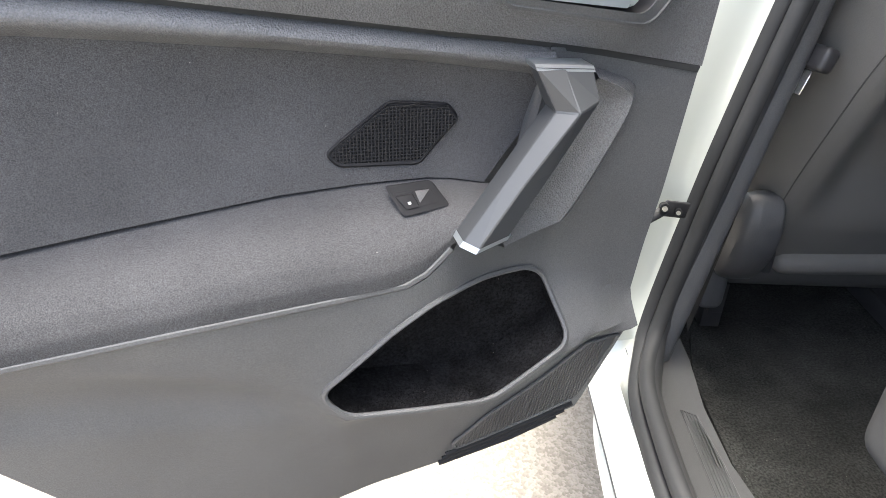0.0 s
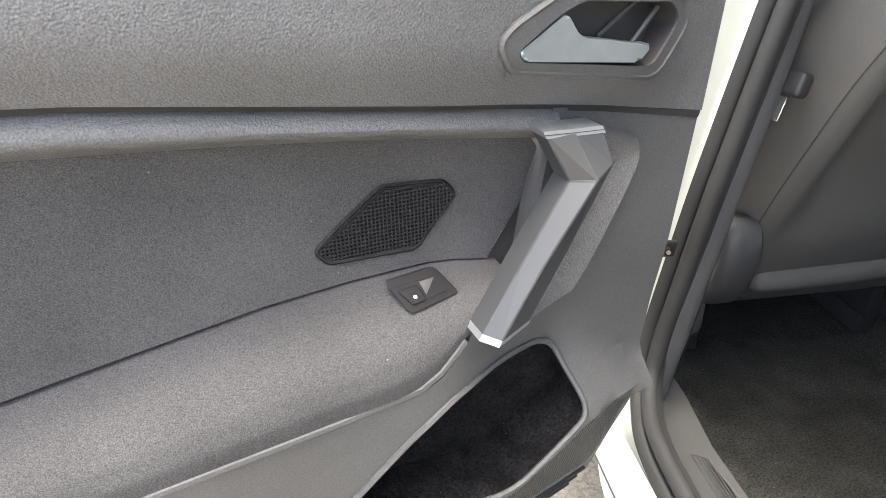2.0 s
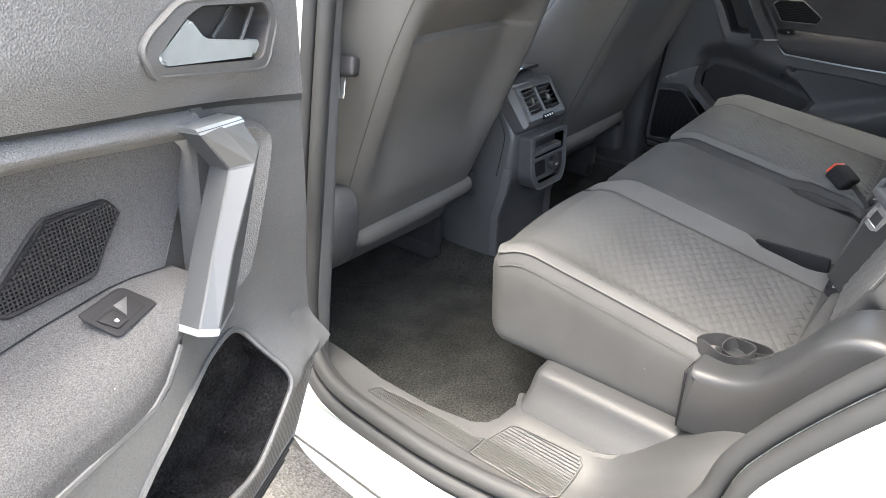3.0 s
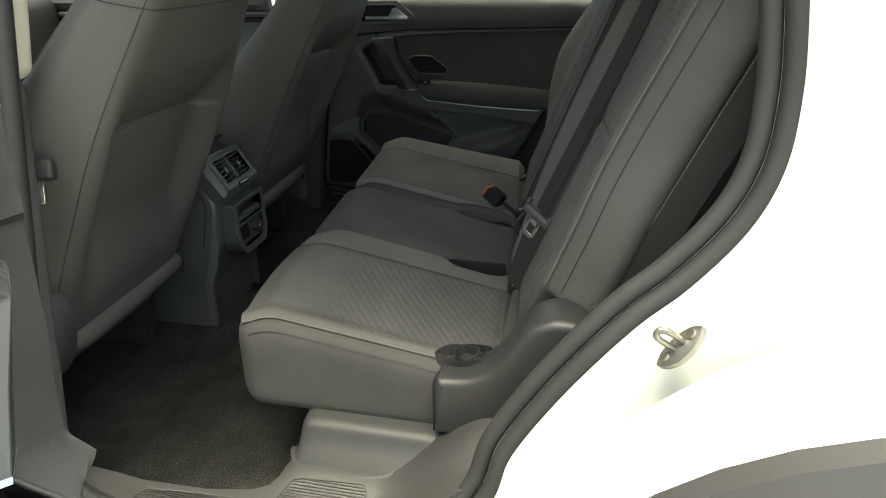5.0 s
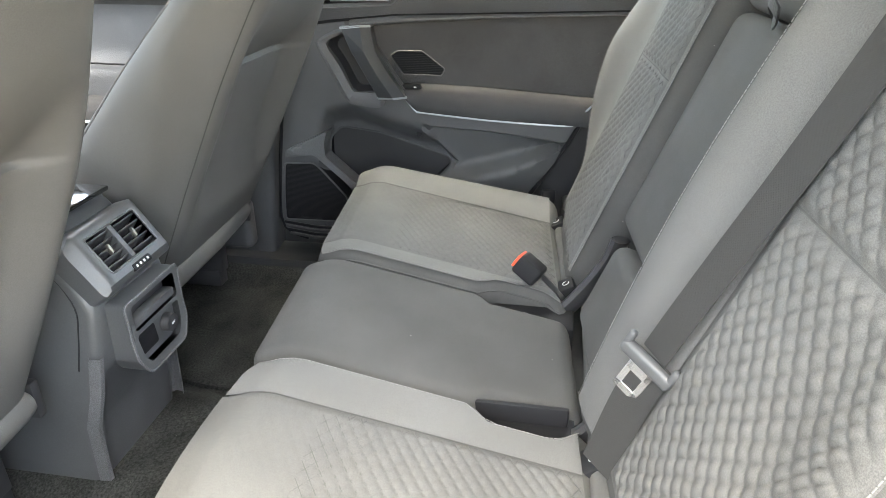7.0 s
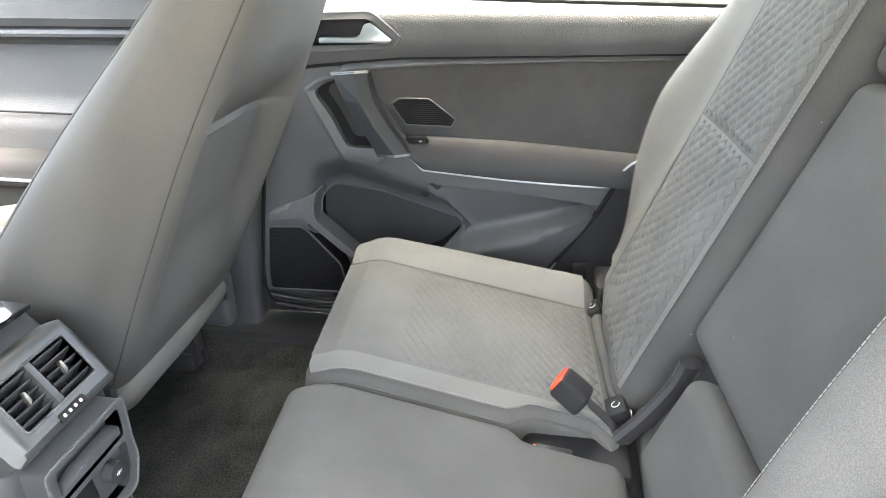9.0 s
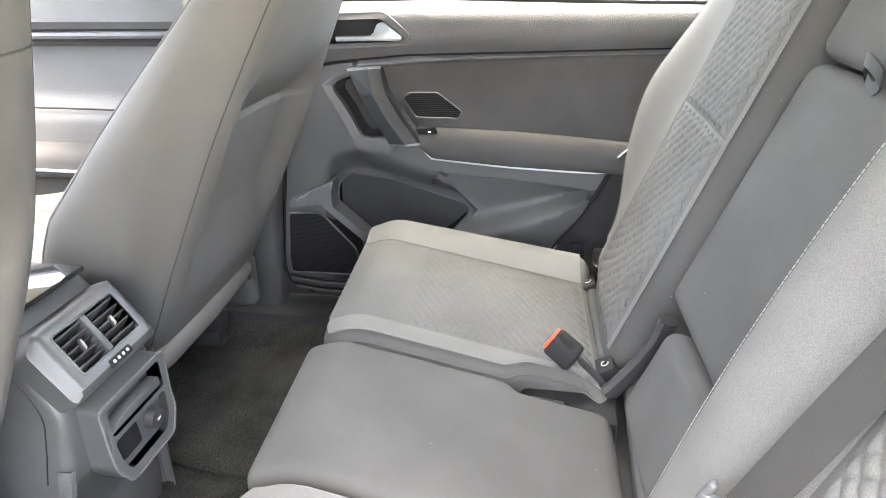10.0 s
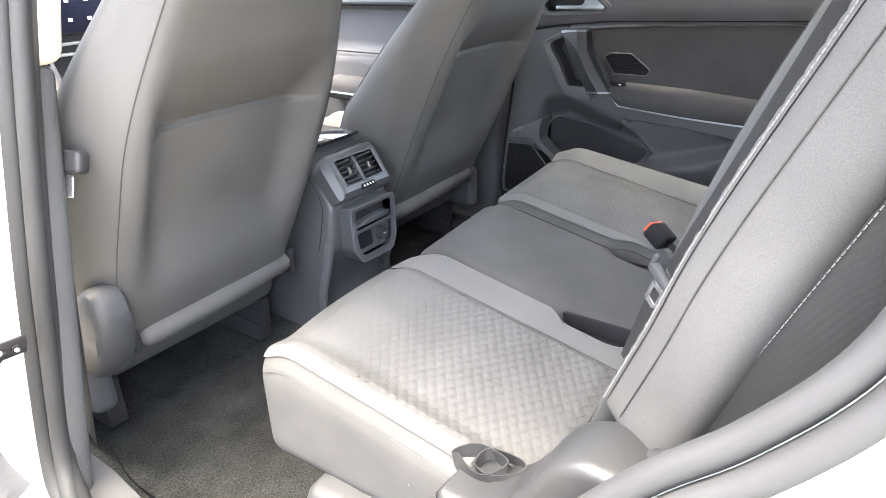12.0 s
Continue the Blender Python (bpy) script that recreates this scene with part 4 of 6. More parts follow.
def closed_door(at, label):
    door = thing("rear_door", at, label, "car door", "rear doors")
    P = shut_at
    shell = [(1.0, 1.15), (1.02, 0.83), (1.055, 0.50), (1.0, 0.46), (0.60, 0.44), (0.48, 0.50), (0.30, 0.80), (0.02, 0.95), (0.0, 1.15)]
    part("shell", prism(shell, P, -0.112, -0.098, 0.004), PAINT, door, "white painted door shell")
    # moulded lower panel with openings for the handle hollow and the pocket
    dish = rounded([(0.850, 1.016), (0.884, 1.001), (0.890, 0.985), (0.863, 0.944), (0.834, 0.888), (0.822, 0.881), (0.742, 0.884), (0.775, 0.960)], 0.008, 3)
    felt = rounded([(0.917, 0.700), (0.914, 0.752), (0.888, 0.777), (0.784, 0.765), (0.607, 0.710), (0.600, 0.694), (0.645, 0.650), (0.78, 0.60), (0.86, 0.62)], 0.012, 4)
    front = [(1.000, 1.022), (1.012, 0.86), (1.018, 0.82), (1.036, 0.70), (1.058, 0.53), (1.054, 0.497), (1.03, 0.478), (0.99, 0.466)]
    low = [(0.80, 0.450), (0.60, 0.448), (0.49, 0.49), (0.425, 0.585), (0.315, 0.772), (0.290, 0.815), (0.277, 0.862)]
    arm_edge = [(y, z - 0.002) for y, z in S_ARM[2:]]
    body = [(0.800, 1.044), (0.877, 1.0425)] + front + low + arm_edge + [(0.700, 0.880), (0.735, 0.930), (0.772, 0.985), (0.782, 1.030)]
    diag = [(0.6675, 0.803), (0.570, 0.701)]
    creases = [diag, [(y + 0.022, z) for y, z in diag], [(0.322, 0.775), (0.501, 0.796), (0.648, 0.803)], [(0.322, 0.769), (0.501, 0.790), (0.640, 0.797)],
               [(0.345, 0.768), (0.565, 0.706)], [(0.572, 0.700), (0.640, 0.651)], [(0.594, 0.700), (0.650, 0.656)], [(0.365, 0.735), (0.47, 0.687), (0.585, 0.655)]]
    part("lower_panel", field(body, shut_lower_w, P, 0.010, [dish, felt], 0.02, creases), PLASTIC_SOFT, door, "dark grey moulded plastic lower panel")
    bowl = [(0.82 + (a - 0.82) * 0.86, 0.945 + (b - 0.945) * 0.90) for a, b in dense(dish, 0.01)]
    hb = rows_sheet([[P(a, b, -0.001) for a, b in dense(dish, 0.01)], [P(a, b, -0.045) for a, b in bowl]], bm=field(bowl, lambda a, b: -0.045, P, 0.02, back=0), closed=True)
    # Same plastic as the panel; the darker material paints the shade inside.
    part("handle_hollow", hb, PLASTIC_DARK, door, "hollow behind the pull handle, shade painted in")
    fin = [(0.76 + (a - 0.76) * 0.97, 0.70 + (b - 0.70) * 0.97) for a, b in dense(felt, 0.012)]
    fb = rows_sheet([[P(a, b, shut_lower_w(a, b) - 0.001) for a, b in dense(felt, 0.012)], [P(a, b, -0.082) for a, b in fin]], bm=field(fin, lambda a, b: -0.082, P, 0.02, back=0), closed=True)
    part("pocket_lining", fb, FELT, door, "black felt lined door pocket")
    part("pocket_rim", tube([P(a, b, shut_lower_w(a, b)) for a, b in dense(felt, 0.012)], 0.0022, 6, True), PLASTIC_SOFT, door)
    # lip before the pocket and over the loudspeaker
    lip = rounded([(1.018, 0.727), (0.955, 0.757), (0.905, 0.780), (0.914, 0.752), (0.914, 0.716), (0.832, 0.643), (0.76, 0.605), (0.76, 0.575), (0.86, 0.645), (0.944, 0.719), (1.022, 0.708)], 0.008, 4)
    part("pocket_lip", field(lip, lambda a, b: 0.016, P, 0.012, back=0.05), PLASTIC, door, "smooth grey lip before the pocket")
    # loudspeaker cover with slatted foot
    def sp_w(z):
        return -0.02 * S(-z, -0.60, -0.47)

    sp = rounded([(1.028, 0.690), (0.950, 0.694), (0.935, 0.682), (0.868, 0.607), (0.852, 0.53), (1.046, 0.527)], 0.010, 4)
    cover = part("speaker_cover", field(sp, lambda a, b: sp_w(b) + 0.006, P, 0.015, back=0.05), GRILLE, door, "fine black loudspeaker mesh")
    part("cover_edge", tube([P(a, b, sp_w(b) + 0.006) for a, b in dense(sp, 0.012)], 0.0028, 6, True), PLASTIC_SOFT, cover)
    mesh = bmesh.new()
    z = 0.534
    while z < 0.690:
        hit = [y for y in [0.85 + 0.003 * i for i in range(67)] if inside((y, z), sp)]
        if len(hit) > 3:
            tube([P(y, z, sp_w(z) + 0.0066) for y in [hit[0] + 0.004 + (hit[-1] - hit[0] - 0.008) * i / 10 for i in range(11)]], 0.0008, 4, bm=mesh)
        z += 0.0034
    part("mesh", mesh, GRILLE, cover)
    for k in range(4):
        part("foot_slat", tube([P(1.050 - 0.004 * k, 0.520 - 0.011 * k, -0.004), P(0.97, 0.510 - 0.011 * k, -0.006), P(0.86, 0.508 - 0.011 * k, -0.008)], 0.0036, 6), COVER if k % 2 else GRILLE, door)
    part("edge_seal", tube([P(a + 0.004, b, shut_lower_w(a, b) - 0.006) for a, b in front], 0.007, 6), GRILLE, door, "black seal along the front edge")
    part("edge_seal", tube([P(a, b, shut_lower_w(a, b) - 0.004) for a, b in low[1:]], 0.006, 6), GRILLE, door, "black seal along the lower edge")
    part("edge_strip", tube([P(0.436, 0.565, -0.012), P(0.315, 0.771, -0.012)], 0.0022, 6), SATIN, door, "thin bright line along the rear edge")
    # upper panel with the opener
    def up_w(y, z):
        seam = lerp_line(S_SEAM, y)
        return 0.004 + 0.022 * S(z, seam - 0.01, seam + 0.035) - 0.045 * S(z, 1.125, 1.175) ** 2

    bez = rounded([(0.893, 1.142), (0.766, 1.146), (0.750, 1.138), (0.706, 1.100), (0.722, 1.083), (0.893, 1.074), (0.916, 1.105)], 0.008, 4)
    inn = rounded([(0.886, 1.131), (0.770, 1.134), (0.758, 1.127), (0.720, 1.098), (0.728, 1.090), (0.888, 1.083), (0.904, 1.105)], 0.005, 3)
    up = [(y, z + 0.0015) for y, z in S_SEAM if y < 1.0] + [(0.992, 1.030), (0.985, 1.160), (0.85, 1.163), (0.65, 1.164), (0.40, 1.158), (0.13, 1.153), (0.0, 1.150)]
    part("upper_panel", field(up, up_w, P, 0.014, [bez], 0.02), PLASTIC, door, "grained dark grey upper door panel")
    opener = part("opener_bezel", field(bez, lambda a, b: up_w(a, b) + 0.004, P, 0.012, [inn], 0.02), PLASTIC_SOFT, door, "smooth grey opener bezel")
    part("bezel_edge", tube([P(a, b, up_w(a, b) + 0.003) for a, b in dense(bez, 0.01)], 0.0026, 6, True), PLASTIC, opener)
    part("opener_cup", rows_sheet([[P(a, b, up_w(a, b) + 0.002) for a, b in dense(inn, 0.012)], [P(a, b, up_w(a, b) - 0.022) for a, b in dense(inn, 0.012)]], closed=True, bm=field(inn, lambda a, b: up_w(a, b) - 0.022, P, 0.02, back=0)), GRILLE, opener)
    lev = rounded([(0.724, 1.099), (0.762, 1.127), (0.776, 1.124), (0.786, 1.103), (0.796, 1.100), (0.866, 1.099), (0.866, 1.089), (0.728, 1.091)], 0.003, 3)
    part("opener_lever", prism(lev, lambda a, b, c: P(a, b, up_w(0.80, 1.11) + c), -0.010, 0.006, 0.002), LEVER, opener, "satin metal-look opener lever")
    part("belt_trim", tube([P(y, z + 0.002, -0.022) for y, z in ((-0.02, 1.152), (0.13, 1.155), (0.40, 1.160), (0.65, 1.166), (0.85, 1.165), (0.99, 1.162))], 0.007, 6), RUBBER, door, "black window weatherstrip")

    # band under the seam with a dark joint, then the cloth
    def band(s_, t):
        y = 0.0 + 0.83 * s_
        hi, lo = lerp_line(S_SEAM, y) - 0.002, lerp_line(S_BAND, y)
        w = [0.002, 0.010, 0.014, 0.016, 0.016, 0.014, 0.004, -0.020, -0.040][round(8 * t)]
        return P(y, hi + (lo - hi) * min(1, t * 1.15), w)

    part("trim_band", sheet(band, 50, 8), PLASTIC, door, "grained dark grey moulding over the cloth")
    part("seam_strip", tube([P(y, lerp_line(S_SEAM, y) - 0.001, 0.000) for y in [0.03 * k for k in range(34)]], 0.0055, 6), GRILLE, door, "dark strip in the panel joint")
    cloth = [(y, z + 0.001) for y, z in S_LEDGE] + [(0.775, 0.955), (0.79, 1.0), (0.80, 1.032)] + [(y, z + 0.006) for y, z in reversed(S_BAND[:-1])]
    tw = [(0.749, 0.958), (0.732, 0.970), (0.671, 0.971), (0.616, 0.930), (0.625, 0.914), (0.720, 0.915)]
    part("cloth_insert", field(cloth, lambda a, b: -0.050, P, 0.02, [tw], 0.01), FABRIC, door, "dark grey woven cloth insert")
    gr = part("tweeter_grille", field(tw, lambda a, b: -0.056, P, 0.02, back=0.004), GRILLE, door, "black mesh tweeter grille")
    part("grille_frame", tube([P(a, b, -0.048) for a, b in dense(rounded(tw, 0.005), 0.01)], 0.0014, 6, True), COVER, gr)
    wires = bmesh.new()
    z = 0.919
    while z < 0.969:
        hit = [y for y in [0.612 + 0.002 * k for k in range(72)] if inside((y, z), tw)]
        if len(hit) > 3:
            tube([P(hit[0] + 0.002, z, -0.0545), P(hit[-1] - 0.002, z, -0.0545)], 0.001, 4, bm=wires)
        z += 0.0042
    part("mesh", wires, GRILLE, gr)

    # padded arm rest
    def arm(s_, t):
        y = 0.10 + 0.615 * s_
        a, b = lerp_line(S_LEDGE, y), lerp_line([(0.0, 0.80)] + S_ARM[4:] + [(0.72, 0.885)], y)
        f, w = [(0.0, -0.060), (0.03, -0.040), (0.10, -0.012), (0.22, 0.006), (0.40, 0.016), (0.60, 0.020), (0.80, 0.021), (0.94, 0.017), (1.0, 0.004)][round(8 * t)]
        return P(y, a + (b - a) * f, w - 0.012 * S(-y, -0.25, -0.12))

    part("arm_rest", sheet(arm, 60, 8), FABRIC, door, "dark grey cloth padded arm rest")
    part("arm_rest_trim", tube(smooth_line([P(y, z, 0.010) for y, z in S_ARM], 3), 0.0022, 8), SATIN, door, "thin bright line under the arm rest")
    sw = part("window_switch", prism([(0.718, 0.8975), (0.672, 0.900), (0.666, 0.890), (0.713, 0.887)], P, -0.022, -0.004, 0.001), SWITCH, door, "black window switch with white symbol")
    part("symbol", prism([(0.685, 0.8955), (0.679, 0.8957), (0.678, 0.8927), (0.684, 0.8925)], P, -0.004, -0.0032, 0.0), LETTER, sw)
    # A solid black disc paints the dark inside of a small round hole.
    dot = bmesh.new()
    bmesh.ops.create_cone(dot, cap_ends=True, segments=16, radius1=0.0075, radius2=0.0065, depth=0.006)
    part("hole_disc", turned(dot, pose(*P(0.676, 0.777, shut_lower_w(0.676, 0.777) + 0.001), 0, 90, 0)), GRILLE, door, "small black disc for the dark of a round hole")
    # grey frame round the hollow
    outer = [(0.800, 1.036), (0.870, 1.022), (0.905, 1.004), (0.912, 0.988), (0.882, 0.925), (0.850, 0.864), (0.836, 0.851), (0.800, 0.846), (0.766, 0.845), (0.752, 0.862)]
    crest = [(0.805, 1.030), (0.868, 1.017), (0.898, 1.001), (0.904, 0.987), (0.875, 0.930), (0.845, 0.872), (0.832, 0.861), (0.800, 0.857), (0.770, 0.856), (0.757, 0.866)]
    inner = [(0.820, 1.022), (0.856, 1.014), (0.882, 1.001), (0.888, 0.985), (0.862, 0.944), (0.834, 0.889), (0.823, 0.882), (0.800, 0.881), (0.778, 0.881), (0.764, 0.880)]
    rows = [[P(q.x, q.y, w) for q in smooth_line([(a, b, 0) for a, b in pts], 4)] for pts, w in ((outer, -0.002), (outer, 0.010), (crest, 0.016), (inner, 0.012), (inner, -0.012))]
    part("handle_frame", rows_sheet(rows), PLASTIC, door, "raised grey frame round the hollow")
    # pull handle: a facetted bar
    fore = [(0.850, 1.030, 0.020), (0.824, 0.980, 0.032), (0.794, 0.930, 0.036), (0.763, 0.873, 0.034)]
    ridge = [(0.802, 1.036, 0.028), (0.790, 0.984, 0.046), (0.760, 0.932, 0.050), (0.724, 0.876, 0.046)]
    rear = [(0.780, 1.035, 0.014), (0.768, 0.984, 0.028), (0.738, 0.935, 0.034), (0.698, 0.876, 0.030)]
    loops = [[P(f[0], f[1], f[2] - 0.024), P(*f), P(*m), P(*r), P(r[0], r[1], r[2] - 0.024)] for f, m, r in zip(fore, ridge, rear)]
    bar = rows_sheet(loops, closed=True)
    for loop in (loops[0], loops[-1]):
        bar.faces.new([bar.verts.new(q) for q in loop])
    bmesh.ops.remove_doubles(bar, verts=bar.verts, dist=1e-6)
    bmesh.ops.bevel(bar, geom=list(bar.edges), offset=0.0012, segments=1, affect="EDGES")
    handle = part("pull_handle", bar, HANDLE_GREY, door, "smooth facetted grey pull handle with bright tips", smooth=False)
    for loop, nxt in ((loops[0], loops[1]), (loops[-1], loops[-2])):
        way = (sum(loop, Vector()) - sum(nxt, Vector())).normalized()
        c = sum(loop, Vector()) / 5
        big = [c + (q - c) * 1.035 for q in loop]
        tip = rows_sheet([[q + way * 0.0025 for q in big], [q - way * 0.0030 for q in big]], closed=True)
        tip.faces.new([tip.verts.new(q + way * 0.0025) for q in big])
        part("tip", tip, SATIN, handle, "satin bright handle tip", smooth=False)
    return door


right_door = closed_door((0.78, 0.95, 0.42), "closed rear door with dark grey cloth and plastic panel")
glass = sheet(lambda s, t: Vector((0.765 - 0.08 * t, 0.95 - 1.0 * s, 1.155 + 0.44 * t)), 6, 4, (0.004, 0, 0))
wn = part("window_pane", glass, GLASS, right_door, "faintly green window glass")
wn.visible_shadow = False

# ---- rear bench ----
def quilt(fn, s0, s1, t0, t1, step, amp, nrm, fade=None, slope=0.62):
    """Diamond quilting raised from a surface fn(s, t) in metres."""
    nu, nv = int((s1 - s0) / step), int((t1 - t0) / step)
    q = 0.026

    def at(i, j):
        s, t = s0 + (s1 - s0) * i, t0 + (t1 - t0) * j
        a, b = (s / q + t / (q * slope)) % 1.0, (s / q - t / (q * slope)) % 1.0
        h = (math.sin(math.pi * a) * math.sin(math.pi * b)) ** 0.42
        edge = min(1, min(i, 1 - i, j, 1 - j) * 25)
        k = fade(s, t) if fade else 1.0
        return fn(s, t) + nrm * (amp * h * edge * k + 0.0022 * edge)

    return sheet(at, nu, nv)


def quilt_line(fn, s0, s1, t0, t1, nrm, fade=None, slope=0.62):
    """The sewn lines between the diamonds, laid on as dark cords for the grooves' shade."""
    q, bm = 0.026, bmesh.new()
    for sign in (1, -1):
        ends = [(s + sign * t / slope) / q for s in (s0, s1) for t in (t0, t1)]
        for k in range(math.ceil(min(ends)), math.floor(max(ends)) + 1):
            row = []
            for i in range(61):
                t = t0 + 0.004 + (t1 - t0 - 0.008) * i / 60
                s = k * q - sign * t / slope
                ok = s0 + 0.003 < s < s1 - 0.003 and (fade is None or fade(s, t) > 0.35)
                if ok:
                    row.append(fn(s, t) + nrm * 0.0024)
                if (not ok or i == 60) and row:
                    if len(row) > 1:
                        tube(row, 0.0006, 4, bm=bm)
                    row = []
    return bm


def bump_top(p, x0, x1, y0, y1, zt):
    """The shape of a seat cushion: raised sides, a rounded drop at the front, a dip at the back."""
    c, hw = (x0 + x1) / 2, (x1 - x0) / 2
    k = S(p.z, zt - 0.07, zt - 0.01)
    side = abs(p.x - c) / hw
    outer = side if (p.x - c) * c > 0 else 0.0
    tilt = -0.050 + 0.205 * (min(p.y, y1 - 0.045) - y0)
    up = tilt + (0.032 - 0.05 * (p.y - 0.35)) * S(outer, 0.55, 0.85) - 0.020 * S(p.y, y1 - 0.08, y1)
    f = (p.y - y0) / (y1 - y0)
    inner = -side if outer > 0 else side
    notch = 0.030 * S(inner, 0.72, 1.0) * S(p.y, y0 + 0.02, y0 + 0.05) * (1 - S(p.y, y0 + 0.135, y0 + 0.165)) * (hw < 0.3)
    return Vector((p.x + (notch if c > 0 else -notch), p.y + 0.08 * p.x + f * (0.024 * (1 - side ** 2) * (c < 0) - 0.012 * S(side, 0.8, 1.0)), p.z + up * k))


bench = thing("rear_bench", (0, 0.45, 0.42), "three-place rear bench in dark, grey and quilted cloth", "rear seat")
CZ = 0.700
for name, x0, x1, lab in (("cushion", -0.568, -0.118, "grey cloth seat cushion with quilted centre"), ("cushion", 0.178, 0.615, "grey cloth seat cushion with quilted centre")):
    cen, hw = (x0 + x1) / 2, (x1 - x0) / 2
    cu = part(name, pillow(x0, x1, 0.28, 0.742, 0.572, CZ, 0.028, lambda p: bump_top(p, x0, x1, 0.28, 0.742, CZ), (20, 20, 4)), FABRIC_SEAT, bench, lab)

    def top(s, t, x0=x0, x1=x1):
        return bump_top(Vector((s, t, CZ)), x0, x1, 0.28, 0.742, CZ)

    up = Vector((0, 0, 1))
    inn, outb = (x1 - 0.090, x1 - 0.016) if x0 < 0 else (x0 + 0.016, x0 + 0.060)
    part("grey_band", sheet(lambda s, t: top(inn + (outb - inn) * s, 0.300 + 0.432 * t) + up * 0.0016, 8, 26), FABRIC_GREY, cu, "paler grey cloth band")
    inn2, outb2 = (x0 + 0.018, x0 + 0.050) if x0 < 0 else (x1 - 0.085, x1 - 0.018)
    part("grey_band", sheet(lambda s, t: top(inn2 + (outb2 - inn2) * s, 0.300 + 0.432 * t) + up * 0.0016, 8, 26), FABRIC_GREY, cu, "paler grey cloth band")
    qa, qb = (outb2, inn) if x0 < 0 else (outb, inn2)
    part("quilted_centre", quilt(top, qa + 0.001, qb - 0.001, 0.300, 0.735, 0.0022, 0.0028, up, lambda s, t: 0.12 + 0.88 * S(-t, -0.66, -0.50)), FABRIC_QUILT, cu, "quilted mid-grey cloth centre")
    tagged(part("quilt_line", quilt_line(top, qa + 0.001, qb - 0.001, 0.300, 0.735, up, lambda s, t: 0.12 + 0.88 * S(-t, -0.66, -0.50)), QUILT_LINE, cu), "sewn quilting lines darkened for groove shade", kind="stuff")
    for xs in (x0 + 0.020, x1 - 0.018):
        part("seam", stitches([top(xs, 0.30 + 0.42 * k / 20) + up * 0.002 for k in range(21)]), THREAD, cu, "pale stitching")
    part("side_piping", tube([top(x0 + 0.012, 0.30 + 0.42 * k / 20) + Vector((-0.008, 0, -0.014)) for k in range(21)], 0.0022, 5), FABRIC_SEAT, cu)
    e0, e1 = (x0 + 0.130, x1 - 0.085) if x0 < 0 else (x0 + 0.105, x1 - 0.095)
    part("rear_roll", pillow(e0, e1, 0.262, 0.290, 0.59, 0.660, 0.012, lambda p: Vector((p.x, p.y + 0.08 * p.x, p.z)), (12, 4, 4)), FABRIC_SEAT, cu, "cloth roll along the cushion rear edge")
    for xi in (e0 - 0.022, e1 + 0.022):
        tag_m = pose(xi, 0.284 + 0.08 * xi, 0.650, -28, 0, 4)
        part("isofix_tag", turned(box(-0.021, 0.021, -0.017, 0.019, -0.012, 0.009, 0.004, 2), tag_m), SWITCH, cu, "black child seat anchor cover")
        part("tag_print", turned(tube([(0.006 * math.cos(k * 0.5), -0.003 + 0.006 * math.sin(k * 0.5), 0.0092) for k in range(11)], 0.0006, 4), tag_m), LETTER, cu)
mid = part("middle_cushion", pillow(-0.116, 0.176, 0.288, 0.752, 0.575, 0.696, 0.022, lambda p: bump_top(Vector((0.03 + (p.x - 0.03) * (1 - 0.14 * S(-p.y, -0.445, -0.42)), p.y, p.z)), -0.3, 0.36, 0.28, 0.752, 0.696), (14, 40, 4)), FABRIC_SEAT, bench, "plain dark cloth middle cushion")
for x in (-0.112, 0.172):
    part("buckle_slot", box(x - 0.036, x + 0.036, 0.290, 0.436, 0.56, 0.640, 0.006, 2), GRILLE, bench, "black buckle recess between cushions")

# Black lining that also paints the shade on the middle cushion's side.
part("slot_liner", box(-0.108, -0.0985, 0.300, 0.428, 0.58, 0.668, 0.004, 2), GRILLE, bench, "black plastic slot lining, also shade on the cushion side")

LEAN_T = 0.38


def back_at(x, z, off=0.0):
    """The front of the back rests."""
    return Vector((x, 0.285 + 0.085 * x - LEAN_T * (z - 0.65) + off, z + off * LEAN_T))


def rest_front(x, z, x0, x1, out, z0, z1, y=0.0):
    """A place on or behind the front of an outer back rest: a padded crest towards the door, then a slanted side."""
    cen, hw = (x0 + x1) / 2, (x1 - x0) / 2
    s = out * (x - cen) / hw
    t = (z - z0) / (z1 - z0)
    if out < 0:
        off = (0.016 + 0.003 * S(z, 0.84, 1.0) - 0.012 * S(z, 1.0, 1.3)) * S(s, 0.35, 0.78) - 0.040 * S(s, 0.80, 1.02) + (0.018 + 0.020 * math.sin(math.pi * min(1, max(0, t)))) * S(-s, 0.38, 0.88) - 0.008 * S(-s, 0.92, 1.0)
        lift = 0.165 * S(s, 0.42, 0.84) * max(0.0, 1 - t / 0.55) ** 1.3
        x += 0.085 * S(-y, 0.015, 0.14) * S(s, 0.55, 1.0)
    else:
        off = (0.042 - 0.032 * S(z, 1.0, 1.22) - 0.060 * S(-z, -1.02, -0.68)) * S(s, 0.28, 0.60) - 0.108 * S(s, 0.64, 1.02) + 0.006 * S(-s, 0.4, 0.7) - 0.010 * S(-s, 0.85, 1.0)
        lift = 0.05 * S(s, -0.2, 0.55) * (1 - S(t, 0.0, 0.40))
    return back_at(x, z + lift, y + off * S(y, -0.10, -0.02))


